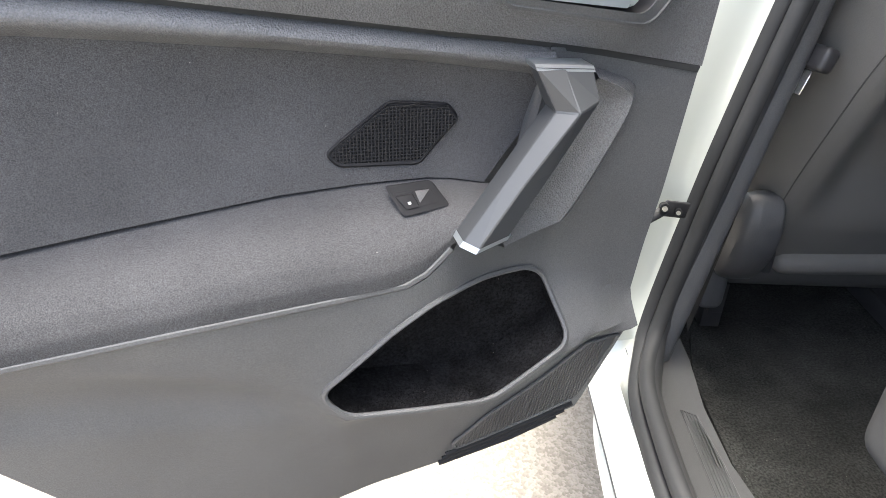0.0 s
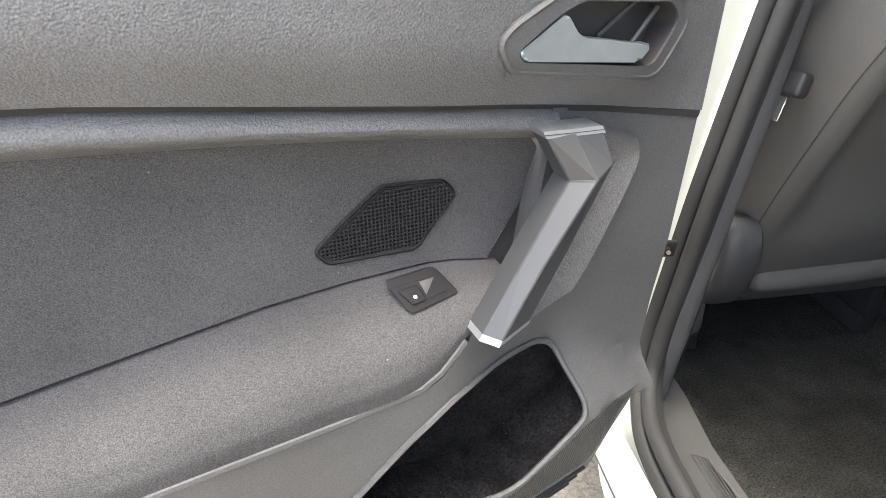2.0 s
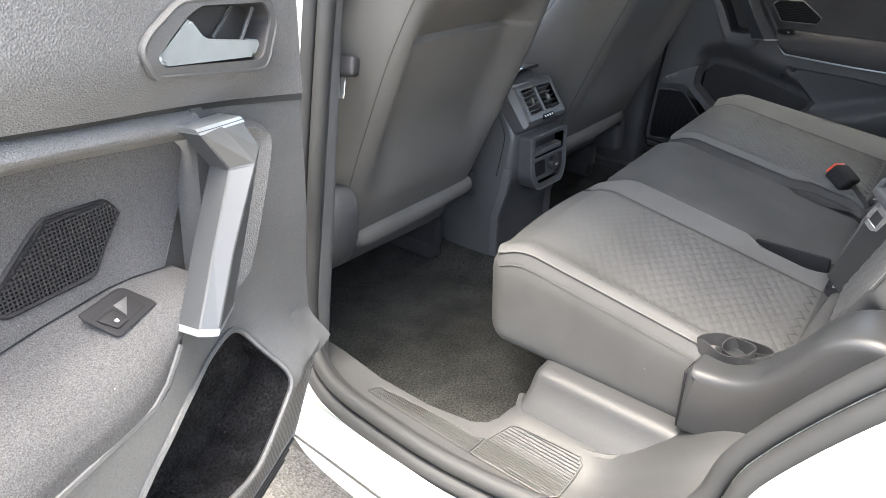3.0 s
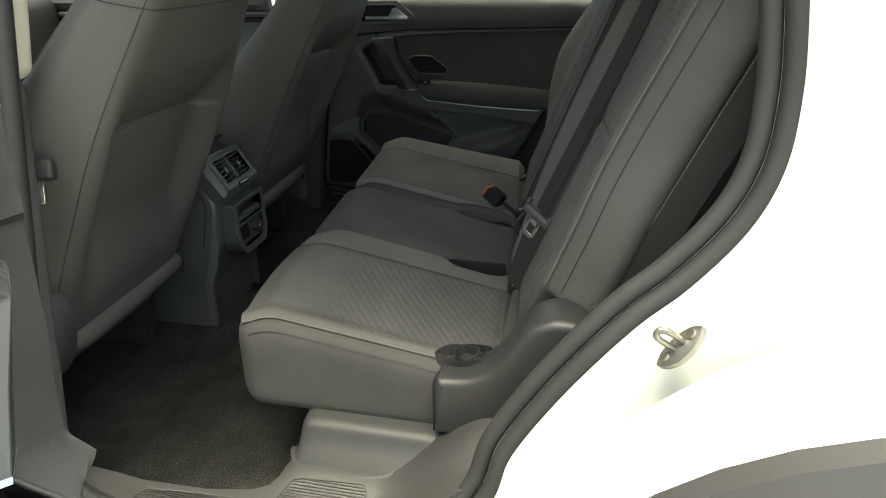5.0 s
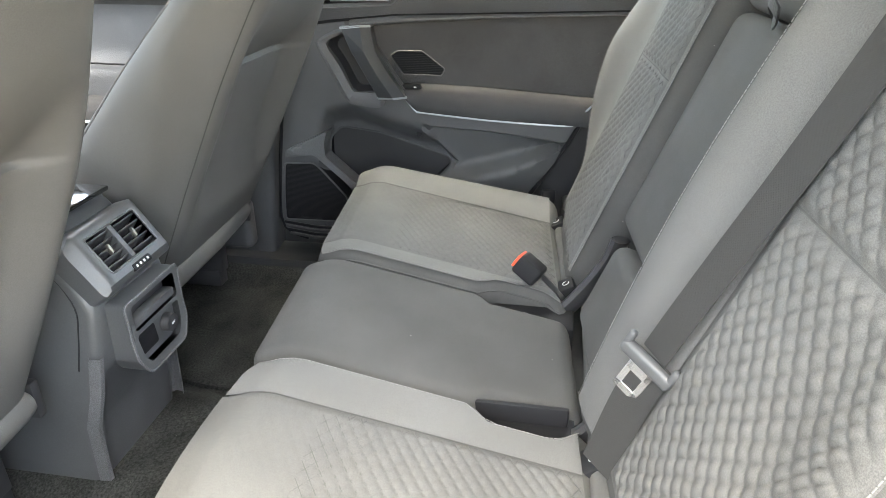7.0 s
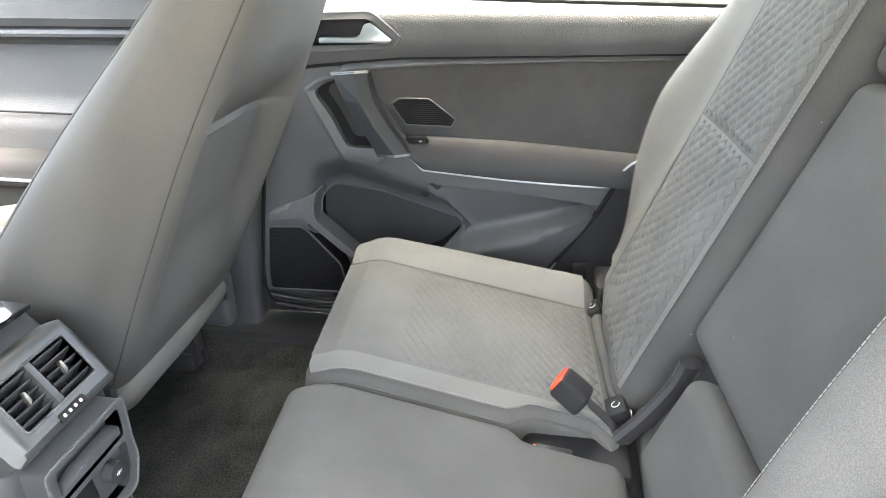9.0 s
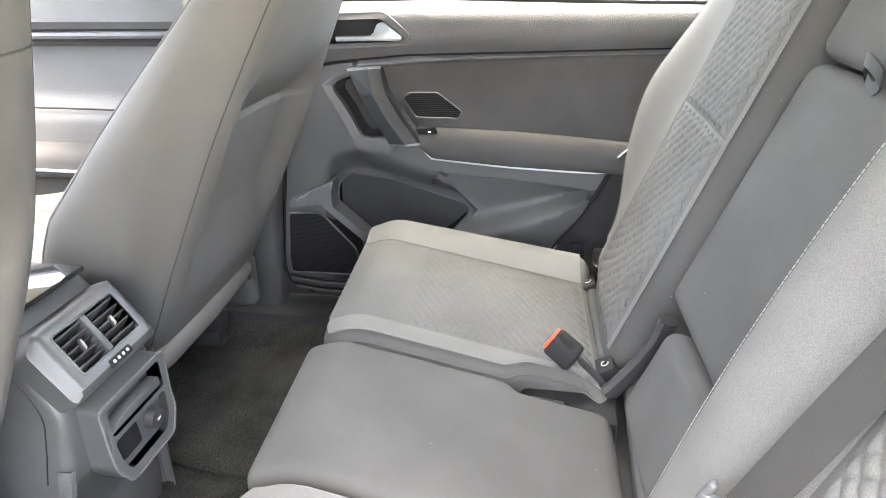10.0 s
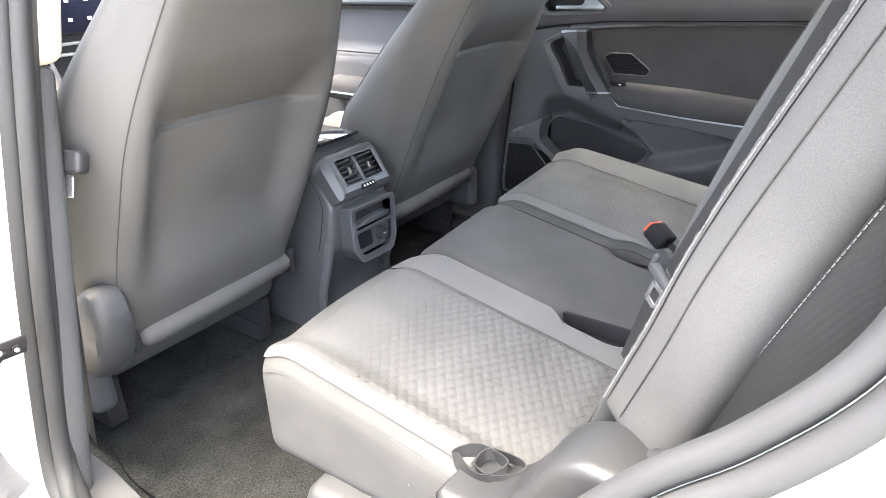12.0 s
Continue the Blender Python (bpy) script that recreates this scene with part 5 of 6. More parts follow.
for x0, x1, out in ((-0.548, -0.076, -1), (0.262, 0.705, 1)):
    Z0, Z1 = 0.645, 1.33
    br = part("back_rest", pillow(x0, x1, -0.150 if out < 0 else -0.125, 0.0, Z0, Z1, 0.036 if out < 0 else 0.03, lambda p: rest_front(p.x, p.z, x0, x1, out, Z0, Z1, p.y), (26, 6, 20)), FABRIC_SEAT, bench, "dark cloth back rest with grey bands and quilted centre")

    def face(s, t, x0=x0, x1=x1, out=out):
        return rest_front(s, t, x0, x1, out, Z0, Z1)

    nb = Vector((0, 1, LEAN_T)).normalized()
    if out < 0:
        bands, qa, qb = [(x1 - 0.146, x1 - 0.016)], x0 + 0.042, x1 - 0.147
    else:
        bands, qa, qb = [(x0 + 0.014, x0 + 0.022), (x1 - 0.168, x1 - 0.075)], x0 + 0.023, x1 - 0.169
    def edge_soft(s, t, qa=qa, qb=qb):
        return S(s, qa, qa + 0.045) * (1 - 0.6 * S(s, qb - 0.03, qb))

    for b0, b1 in bands:
        part("grey_band", sheet(lambda s, t: face(b0 + (b1 - b0) * s, 0.675 + 0.635 * t) + nb * 0.0016, 8, 30), FABRIC_GREY, br, "paler grey cloth band")
    part("quilted_centre", quilt(face, qa, qb, 0.68, 1.020, 0.0022, 0.0045, nb, edge_soft, slope=0.92), FABRIC_QUILT, br, "quilted mid-grey cloth centre")
    for z0, z1 in ((0.68, 1.020), (1.022, 1.30)) if out > 0 else ():
        tagged(part("quilt_line", quilt_line(face, qa, qb, z0, z1, nb, slope=0.92), QUILT_LINE, br), "sewn quilting lines darkened for groove shade", kind="stuff")
    part("quilted_centre", quilt(face, qa, qb, 1.022, 1.30, 0.0022, 0.0045, nb, edge_soft, slope=0.92), FABRIC_QUILT, br, "quilted mid-grey cloth centre")
    for xs in (bands[0][0 if out > 0 else 1], qa if out < 0 else bands[1][1]):
        part("seam", stitches([face(xs, 0.68 + 0.62 * k / 24) + nb * 0.003 for k in range(25)]), THREAD, br, "pale stitching")
    sx_ = x1 - 0.05
    if out < 0:
        part("seam", tube([face(x0 + 0.022, 0.69 + 0.62 * k / 24) + nb * 0.0001 for k in range(25)], 0.0009, 5), SEAT_SEAM, br, "thin dark seam along the side")
    else:
        part("seam", tube([face(sx_, 0.69 + 0.62 * k / 24) for k in range(25)], 0.0014, 5), PLASTIC_DARK, br, "dark seam along the side")
    if out < 0:
        part("seam", stitches([rest_front(x0 - 0.0006, 0.70 + 0.60 * k / 24, x0, x1, out, Z0, Z1, -0.095) for k in range(25)]), THREAD, br, "pale stitching along the side")
        cap = bmesh.new()
        bmesh.ops.create_uvsphere(cap, u_segments=20, v_segments=10, radius=0.013)
        part("pivot_cap", turned(cap, Matrix.Translation((-0.570, 0.112, 0.836)) @ Matrix.Diagonal((0.9, 1.1, 0.35, 1))), SIDE_COVER, br, "grey plastic pivot cap")


def middle_pad(x0, x1, z0, z1, thick, edge_r):
    return pillow(x0, x1, -thick, 0.0, z0, z1, edge_r, lambda p: back_at(p.x, p.z, p.y - 0.022), (14, 4, 18))


mb = part("middle_back_rest", middle_pad(-0.072, 0.256, 0.80, 1.148, 0.11, 0.022), FABRIC_SEAT, bench, "plain dark cloth middle back rest")
part("upper_back_rest", middle_pad(-0.072, 0.256, 1.152, 1.33, 0.12, 0.020), FABRIC_SEAT, bench, "plain dark cloth upper part of the middle back rest")
part("lumbar_pad", pillow(-0.070, 0.165, -0.10, 0.012, 0.655, 0.80, 0.02, lambda p: back_at(p.x, p.z, p.y - 0.018), (10, 4, 6)), FABRIC_SEAT, bench, "dark cloth lower pad of the middle back rest")
lp_m = [back_at(0.110, 1.150, -0.020), back_at(0.085, 1.160, 0.000), back_at(0.050, 1.162, 0.014), back_at(0.020, 1.152, 0.010), back_at(0.045, 1.142, 0.000), back_at(0.085, 1.146, -0.012)]
loop_pts = smooth_line(lp_m, 6, True)
loop_rows = [[p - Vector((0, 0.002, 0.007)), p + Vector((0, -0.002, 0.007)), p + Vector((0, 0.0005, 0.007)), p + Vector((0, 0.0005, -0.007)), p - Vector((0, 0.002, 0.007))] for p in loop_pts]
part("pull_loop", rows_sheet(loop_rows + [loop_rows[0]]), STRAP, mb, "black webbing release loop")
# panels of the bench: base, hinge covers
base = part("bench_base", pillow(-0.606, 0.63, 0.24, 0.618, 0.36, 0.588, 0.022, lambda p: Vector((p.x - 0.040 * S(-p.z, -0.575, -0.515) * (p.x < -0.55), p.y + 0.07 * p.x + 0.055 * S(-p.z, -0.55, -0.40), p.z)), (20, 10, 12)), SILL, bench, "dark grey plastic bench base")
prof = [(0.346, 0.600), (0.346, 0.694)] + [(q.x, q.y) for q in smooth_line([(0.340, 0.702, 0), (0.300, 0.706, 0), (0.266, 0.722, 0), (0.238, 0.757, 0), (0.214, 0.796, 0), (0.185, 0.818, 0), (0.155, 0.822, 0), (0.120, 0.810, 0), (0.09, 0.775, 0)], 4)] + [(0.06, 0.72), (0.06, 0.60)]
for x0, x1 in ((-0.606, -0.518), (0.622, 0.72)):
    part("hinge_cover", soft_plate(prof if x0 < 0 else [(a - 0.03, 0.60 + (b - 0.60) * 0.55) for a, b in prof], lambda a, b, c: Vector((c, a, b)), x0, x1, 0.014), SIDE_COVER, bench, "dark plastic side cover of the bench")
# A thin black box painted in for the shade of the open gap.
part("gap_shade_strip", box(-0.596, -0.52, 0.345, 0.350, 0.600, 0.690, 0.001, 1), GRILLE, bench, "black strip for the shade in the gap behind the cushion")
filler = [(0.30, 0.40), (0.30, 0.56), (0.22, 0.64), (0.16, 0.67), (0.08, 0.67), (0.08, 0.40)]
for bx, dy in ((0.212, 0.0), (-0.108, -0.026)):
    arm_p = smooth_line([(bx, 0.356 + dy, 0.606), (bx, 0.315 + dy, 0.624), (bx, 0.272 + dy, 0.677), (bx, 0.238 + dy, 0.735), (bx, 0.225 + dy, 0.775)], 5)
    part("seat_bracket", tube(arm_p, 0.013, 10, squash=1.6), PLASTIC_DARK, bench, "dark plastic cover of the seat hinge bracket")
part("side_filler", prism(rounded(filler, 0.02), lambda a, b, c: Vector((c, a, b)), -0.690, -0.595, 0.008), SILL, bench, "dark plastic filler beside the bench")
part("anchor_clip", turned(box(-0.008, 0.008, -0.016, 0.016, -0.020, 0.020, 0.004, 2), pose(0.690, 0.350, 0.655, 0, 0, 12)), GRILLE, bench, "small black plastic clip")
part("seat_gap_cover", box(-0.57, 0.62, 0.20, 0.275, 0.60, 0.66, 0.015, 3), FABRIC_SEAT, bench)

# loops of black strap on the cushion's outer edge
strap = thing("pull_strap", (-0.56, 0.30, 0.70), "crumpled black webbing pull strap on the cushion edge", "strap")
def standing_loop(points, width, thick=0.0014):
    """A closed strip of webbing standing on its edge."""
    mid_p = Vector((-0.545, 0.318, 0.694))
    pts = [mid_p + (p - mid_p) * 0.80 + Vector((0.0, -0.010, 0.008)) for p in smooth_line(points, 6, True)]
    rows = []
    for i, p in enumerate(pts):
        way = (pts[(i + 1) % len(pts)] - pts[i - 1]).normalized()
        out = Vector((way.y, -way.x, 0)).normalized() * thick
        lean = Vector((0.25 * math.sin(i * 0.4), 0.25 * math.cos(i * 0.3), 1)).normalized() * width
        rows.append([p, p + lean, p + lean + out, p + out, p])
    rows.append(rows[0])
    return rows_sheet(rows)


part("loop", standing_loop([(-0.556, 0.372, 0.690), (-0.528, 0.352, 0.694), (-0.524, 0.318, 0.700), (-0.545, 0.286, 0.700), (-0.566, 0.300, 0.692), (-0.566, 0.345, 0.688)], 0.019), STRAP, strap)
part("loop", standing_loop([(-0.560, 0.330, 0.692), (-0.530, 0.330, 0.700), (-0.520, 0.285, 0.704), (-0.540, 0.262, 0.700), (-0.560, 0.285, 0.694)], 0.017), STRAP, strap)

# ---- belts and buckles ----
belt = thing("seat_belt", (-0.19, 0.22, 0.80), "black seat belt with tongue hanging before the back rest", "seat belt")


def ribbon(points, width, side, thick=0.0013):
    bm = bmesh.new()
    side = Vector(side).normalized()
    pts = smooth_line(points, 6)
    a = [[p - side * width / 2, p + side * width / 2] for p in pts]
    rows_sheet(a, bm)
    ext = bmesh.ops.extrude_face_region(bm, geom=list(bm.faces))
    bmesh.ops.translate(bm, verts=[v for v in ext["geom"] if isinstance(v, bmesh.types.BMVert)], vec=(0, -thick, -thick * 0.3))
    return bm


part("webbing", ribbon([back_at(-0.240, 1.33, 0.016), back_at(-0.236, 1.17, 0.018), back_at(-0.228, 1.05, 0.020), back_at(-0.218, 0.95, 0.022), back_at(-0.212, 0.87, 0.024), back_at(-0.208, 0.826, 0.024)], 0.037, (0.84, 0.50, 0.18)), WEBBING, belt, "black woven belt webbing")
part("lower_webbing", ribbon([back_at(-0.212, 0.824, 0.022), back_at(-0.210, 0.75, 0.018), back_at(-0.214, 0.67, 0.010)], 0.046, (0.62, 0.68, 0.30)), WEBBING, belt, "black woven belt webbing")


def tilted(bm, at, rx, ry, rz):
    return turned(bm, pose(*at, rx, ry, rz))


tz = (back_at(-0.226, 0.90) - back_at(-0.212, 0.83)).normalized()
tx = Vector((0.58, 0.73, 0.27))
tx = (tx - tz * tx.dot(tz)).normalized()
ty = tz.cross(tx)
TONGUE_AT = Matrix.Translation(back_at(-0.211, 0.816, 0.027)) @ Matrix((tx, ty, tz)).transposed().to_4x4()
gb = box(-0.035, 0.035, -0.008, 0.006, -0.010, 0.008, 0.006, 3)
box(-0.035, -0.026, -0.006, 0.005, -0.004, 0.020, 0.004, 3, gb)
box(0.026, 0.035, -0.006, 0.005, -0.004, 0.020, 0.004, 3, gb)
part("tongue_grip", turned(gb, TONGUE_AT), GRIP, belt, "grey plastic tongue grip")
tp = bmesh.new()
for a in ((-0.016, -0.008), (0.008, 0.016)):
    box(a[0], a[1], -0.0012, 0.0012, -0.052, -0.010, 0.0008, 1, tp)
box(-0.016, 0.016, -0.0012, 0.0012, -0.052, -0.042, 0.0008, 1, tp)
box(-0.016, 0.016, -0.0012, 0.0012, -0.022, -0.008, 0.0008, 1, tp)
part("tongue_plate", turned(tp, TONGUE_AT), TONGUE, belt, "bright steel tongue plate")

buckle = thing("belt_buckle", (0.225, 0.37, 0.66), "black belt buckle with red button on a stalk", "belt buckle", "belt buckles")
part("housing", tilted(box(-0.025, 0.025, -0.017, 0.017, -0.024, 0.024, 0.007, 3), (0.226, 0.372, 0.702), -58, 12, -14), SWITCH, buckle)
part("button", tilted(box(-0.0215, 0.0215, -0.0135, 0.010, 0.020, 0.028, 0.002, 2), (0.226, 0.372, 0.702), -58, 12, -14), RED, buckle, "red release button")
part("stalk", ribbon([(0.222, 0.35, 0.69), (0.222, 0.325, 0.665), (0.225, 0.30, 0.635)], 0.025, (1, 0, 0)), PLASTIC_DARK, buckle)
low = thing("belt_buckle", (0.168, 0.42, 0.66), "black buckle lying sunk in its recess, red button showing", "belt buckle", "belt buckles")
part("housing", tilted(box(-0.009, 0.009, -0.024, 0.028, -0.012, 0.012, 0.004, 3), (0.170, 0.392, 0.632), 6, 0, 0), PLASTIC_DARK, low)
part("button", tilted(box(-0.008, 0.008, 0.027, 0.031, -0.010, 0.010, 0.001, 1), (0.170, 0.392, 0.632), 6, 0, 0), RED, low, "red release button")

# ---- front seats ----
def front_seat(cx, out, label):
    st = thing("front_seat", (cx, 1.3, 0.42), label, "car seat", "front seats")

    def rear_y(z):
        return 1.058 - 0.50 * (z - 0.63)

    def back(s, t):
        """A padded section: s goes round from the middle of the rear face, t goes up."""
        z = 0.635 + 0.825 * t
        hs = 0.186 + 0.012 * S(z, 0.60, 0.85) - 0.105 * S(z, 0.96, 1.50)
        hw = 0.200 + 0.047 * S(z, 0.58, 0.82) - 0.140 * S(z, 0.96, 1.50)
        dp = 0.5 * (0.260 - 0.346 * (z - 0.72)) + 0.5 * math.hypot(0.260 - 0.346 * (z - 0.72) - 0.08, 0.05) + 0.04
        dp = min(dp, 0.22)
        half = [(0.0, 0.0), (0.07, 0.0), (hs - 0.045, 0.001), (hs - 0.012, 0.004), (hs + 0.008, 0.016), (hs + 0.026, 0.045), (hw, min(0.085, 0.55 * dp)), (hw + 0.002, dp * 0.72), (hw - 0.012, dp * 0.92), (hw - 0.045, dp), (hw - 0.10, dp - 0.025), (0.0, dp - 0.035)]
        k = abs(2 * s - 1)
        k = (1 - k) * (len(half) - 1)
        i = min(int(k), len(half) - 2)
        f = k - i
        p0, p1, p2, p3 = half[max(0, i - 1)], half[i], half[i + 1], half[min(len(half) - 1, i + 2)]
        x, y = [0.5 * (2 * b + (c - a) * f + (2 * a - 5 * b + 4 * c - d) * f * f + (3 * b - a - 3 * c + d) * f ** 3) for a, b, c, d in zip(p0, p1, p2, p3)]
        x = max(0.0, x)
        rear = 1 - S(y, 0.01, 0.05)
        fold = 1.026 - 0.006 * (x / 0.15) ** 2
        reach = 1 - S(x, 0.120, 0.182)
        below, above = 0.72 * S(z, 0.70, 0.88), (1 - min(1, max(0, (z - fold) / 0.115))) ** 1.7
        step = S(z, fold - 0.006, fold + 0.006)
        pocket = (below * (1 - step) + above * step) * reach * 0.062 * rear
        bulge = 0.012 * math.sin(math.pi * min(1, max(0, (z - 0.64) / 0.35))) * (1 - S(x, 0.02, 0.16)) * rear * (1 - step)
        xx = cx + (x if s < 0.5 else -x)
        return Vector((xx, rear_y(z) + y + pocket - 0.4 * bulge, z + 0.25 * y))

    bk = part("back_rest", sheet(back, 132, 220), VINYL, st, "dark cloth seat back")
    part("top_cap", pillow(cx - 0.10, cx + 0.10, rear_y(1.44), rear_y(1.44) + 0.12, 1.43, 1.50, 0.03, None, (8, 6, 3)), VINYL, st)
    for sgn in (1, -1):
        line = [back(0.5 - sgn * (0.5 - 0.182), 0.012 + 0.93 * k / 36) + Vector((0, -0.0006, 0)) for k in range(37)]
        part("seam", tube(line, 0.0010, 5), SEAT_SEAM, bk)
        part("front_piping", tube([back(0.5 - sgn * (0.5 - 0.372), 0.012 + 0.93 * k / 36) for k in range(37)], 0.0022, 5), FABRIC_GREY, bk, "pale piping along the bolster")
    part("seam", tube([back((k / 30 - 0.5) * 0.62 % 1.0, 0.705) + Vector((0, -0.0005, 0)) for k in range(31)], 0.0010, 5), SEAT_SEAM, bk)
    part("lower_roll", tube([(cx - 0.02 * out + dx, 1.062 - 0.006 * (1 - abs(dx) / 0.18), 0.634 + 0.05 * dx) for dx in (-0.182, -0.179, -0.170, -0.15, -0.07, 0.0, 0.07, 0.15, 0.170, 0.176, 0.178)], lambda k: 0.024 * min(1.0, 0.25 + 3.2 * min(k, 1 - k)) if min(k, 1 - k) < 0.24 else 0.024, 12), VINYL, st, "cloth roll along the lower edge of the back")
    for dx in (-0.190, 0.186):
        part("roll_bracket", box(cx - 0.02 * out + dx - 0.008, cx - 0.02 * out + dx + 0.008, 1.050, 1.085, 0.605, 0.668, 0.004, 2), PLASTIC_DARK, st, "dark bracket at the end of the roll")
    part("cushion", pillow(cx - 0.25, cx + 0.25, 1.15, 1.66, 0.50, 0.70, 0.05, lambda p: p + Vector((0, 0, 0.10 * (p.y - 1.17))), (8, 8, 4)), VINYL, st, "dark cloth seat cushion")
    for sgn in (-1, 1):
        part("cushion_bolster", pillow(cx + sgn * 0.215 - 0.045, cx + sgn * 0.215 + 0.045, 1.17, 1.66, 0.60, 0.80, 0.04, lambda p: p + Vector((0, 0, -0.05 * S(p.y, 1.3, 1.66))), (4, 10, 4)), VINYL, st, "dark cloth cushion bolster")
    drum = []
    for dx, f in ((0.222, 0.0), (0.224, 0.80), (0.232, 0.92), (0.262, 0.92), (0.280, 0.86), (0.290, 0.68), (0.292, 0.0)):
        drum.append([Vector((cx + 0.03 * (out < 0) + out * dx, 1.045 + 0.056 * f * math.cos(2 * math.pi * k / 28) - 0.024 * f * math.sin(2 * math.pi * k / 28), 0.680 + 0.100 * f * math.sin(2 * math.pi * k / 28))) for k in range(28)])
    if out < 0:
        part("recliner_cover", rows_sheet(drum, closed=True), COVER, st, "round grey plastic hinge cover")
    part("side_valance", pillow(cx + out * 0.235 - 0.025, cx + out * 0.235 + 0.025, 1.08, 1.62, 0.50, 0.63, 0.02, None, (3, 8, 3)), PLASTIC_SOFT, st, "grey plastic seat side valance")
    for sx in (-0.19, 0.19):
        part("rail", box(cx + sx - 0.02, cx + sx + 0.02, 1.16, 1.65, 0.41, 0.455, 0.004), PLASTIC_DARK, st)
        part("rail_stand", box(cx + sx - 0.015, cx + sx + 0.015, 1.15, 1.55, 0.45, 0.52, 0.004), PLASTIC_DARK, st)
    return st


front_seat(-0.370, -1, "dark cloth driver seat seen from behind")
front_seat(0.392, 1, "dark cloth passenger seat seen from behind")

# ---- centre console ----
console = thing("centre_console", (0, 1.2, 0.44), "dark grey centre console with rear vents and socket", "console")
side_prof = [(1.110, 0.868), (1.075, 0.862), (1.052, 0.838), (0.998, 0.756), (0.990, 0.735), (0.995, 0.640), (1.010, 0.610), (1.030, 0.535), (1.038, 0.42), (1.06, 0.36), (1.75, 0.36), (1.75, 0.84), (1.30, 0.845), (1.16, 0.870)]
part("console_body", soft_plate(rounded(side_prof, 0.014), lambda a, b, c: Vector((0.008 + c * (1 + 0.28 * S(0.82 - b, 0.0, 0.30)), a, b)), -0.090, 0.090, 0.016), CONSOLE, console, "dark grey console body")
dn = Vector((0, -0.824, 0.567)).normalized()
dv = Vector((0, 0.567, 0.824)).normalized()


def vent_at(a, b, c):
    return Vector((0.008, 1.000, 0.8035)) + Vector((a, 0, 0)) + dv * b + dn * (c + 0.009)


fr_o = rounded([(-0.088, -0.054), (0.088, -0.054), (0.090, 0.036), (0.066, 0.056), (-0.066, 0.056), (-0.090, 0.036)], 0.012)
fr_i = rounded([(-0.061, -0.029), (0.061, -0.029), (0.061, 0.033), (-0.061, 0.033)], 0.006)


def hood(a, b):
    """The surround: proud near the opening, rolled back to its outer edge."""
    out = max(abs(a) / 0.090, (b - 0.0) / 0.056 if b > 0 else -b / 0.054)
    return 0.007 - 0.016 * S(out, 0.80, 1.0)


vent = part("vent_frame", field(fr_o, hood, vent_at, 0.006, [fr_i], 0.045), CONSOLE, console, "satin grey vent surround")
part("vent_back", field(fr_i, lambda a, b: -0.030, vent_at, 0.03, back=0), GRILLE, vent)
part("vent_walls", rows_sheet([[vent_at(a, b, 0.006) for a, b in fr_i], [vent_at(a, b, -0.030) for a, b in fr_i]], closed=True), PLASTIC_DARK, vent)
part("vent_rim", tube([vent_at(a, b, 0.007) for a, b in dense(fr_i, 0.01)], 0.0018, 6, True), PLASTIC, vent, "pale rim of the vent opening")
part("vent_divider", prism([(-0.005, -0.030), (0.005, -0.030), (0.005, 0.034), (-0.005, 0.034)], vent_at, -0.028, 0.005, 0.0015), CONSOLE, vent)
for sx in (-1, 1):
    for i in range(5):
        b = -0.021 + 0.0115 * i
        slat = prism([(b, 0.004), (b + 0.0030, 0.004), (b - 0.0085, -0.024), (b - 0.0105, -0.024)], lambda p, q, c, sx=sx: vent_at(sx * 0.033 + c, p, q), -0.026, 0.026, 0.0006, 1)
        part("slat", slat, PLASTIC_DARK, vent)
        for k in range(4):
            a = sx * 0.033 - 0.018 + 0.012 * k
            part("fin", prism([(a - 0.0006, b - 0.004), (a + 0.0006, b - 0.004), (a + 0.0006, b + 0.004), (a - 0.0006, b + 0.004)], vent_at, -0.026, -0.006, 0.0), GRILLE, vent)
    tab = [(sx * 0.031 - 0.004, -0.010), (sx * 0.031 + 0.004, -0.006), (sx * 0.031 + 0.005, 0.011), (sx * 0.031 + 0.001, 0.014), (sx * 0.031 - 0.003, 0.004)]
    part("vent_tab", prism([(sx * 0.031 + (p - sx * 0.031) * 0.75, q * 0.75) for p, q in tab], vent_at, 0.001, 0.008, 0.0012), STEEL, vent, "bright vent tab")
dial = part("dial", prism(rounded([(-0.022, -0.047), (0.022, -0.047), (0.022, -0.036), (-0.022, -0.036)], 0.003), vent_at, 0.002, 0.0085, 0.001), SWITCH, vent, "small black thumb wheel")
for i in range(4):
    part("dial_mark", prism([(-0.0165 + 0.0095 * i, -0.0435), (-0.0125 + 0.0095 * i, -0.0435), (-0.0125 + 0.0095 * i, -0.0395), (-0.0165 + 0.0095 * i, -0.0395)], vent_at, 0.008, 0.0093, 0.0003), LETTER, dial)


def low_at(a, b, c):
    return Vector((a + 0.010, 0.9610 - c + 0.10 * (b - 0.67) * (b < 0.67), b))


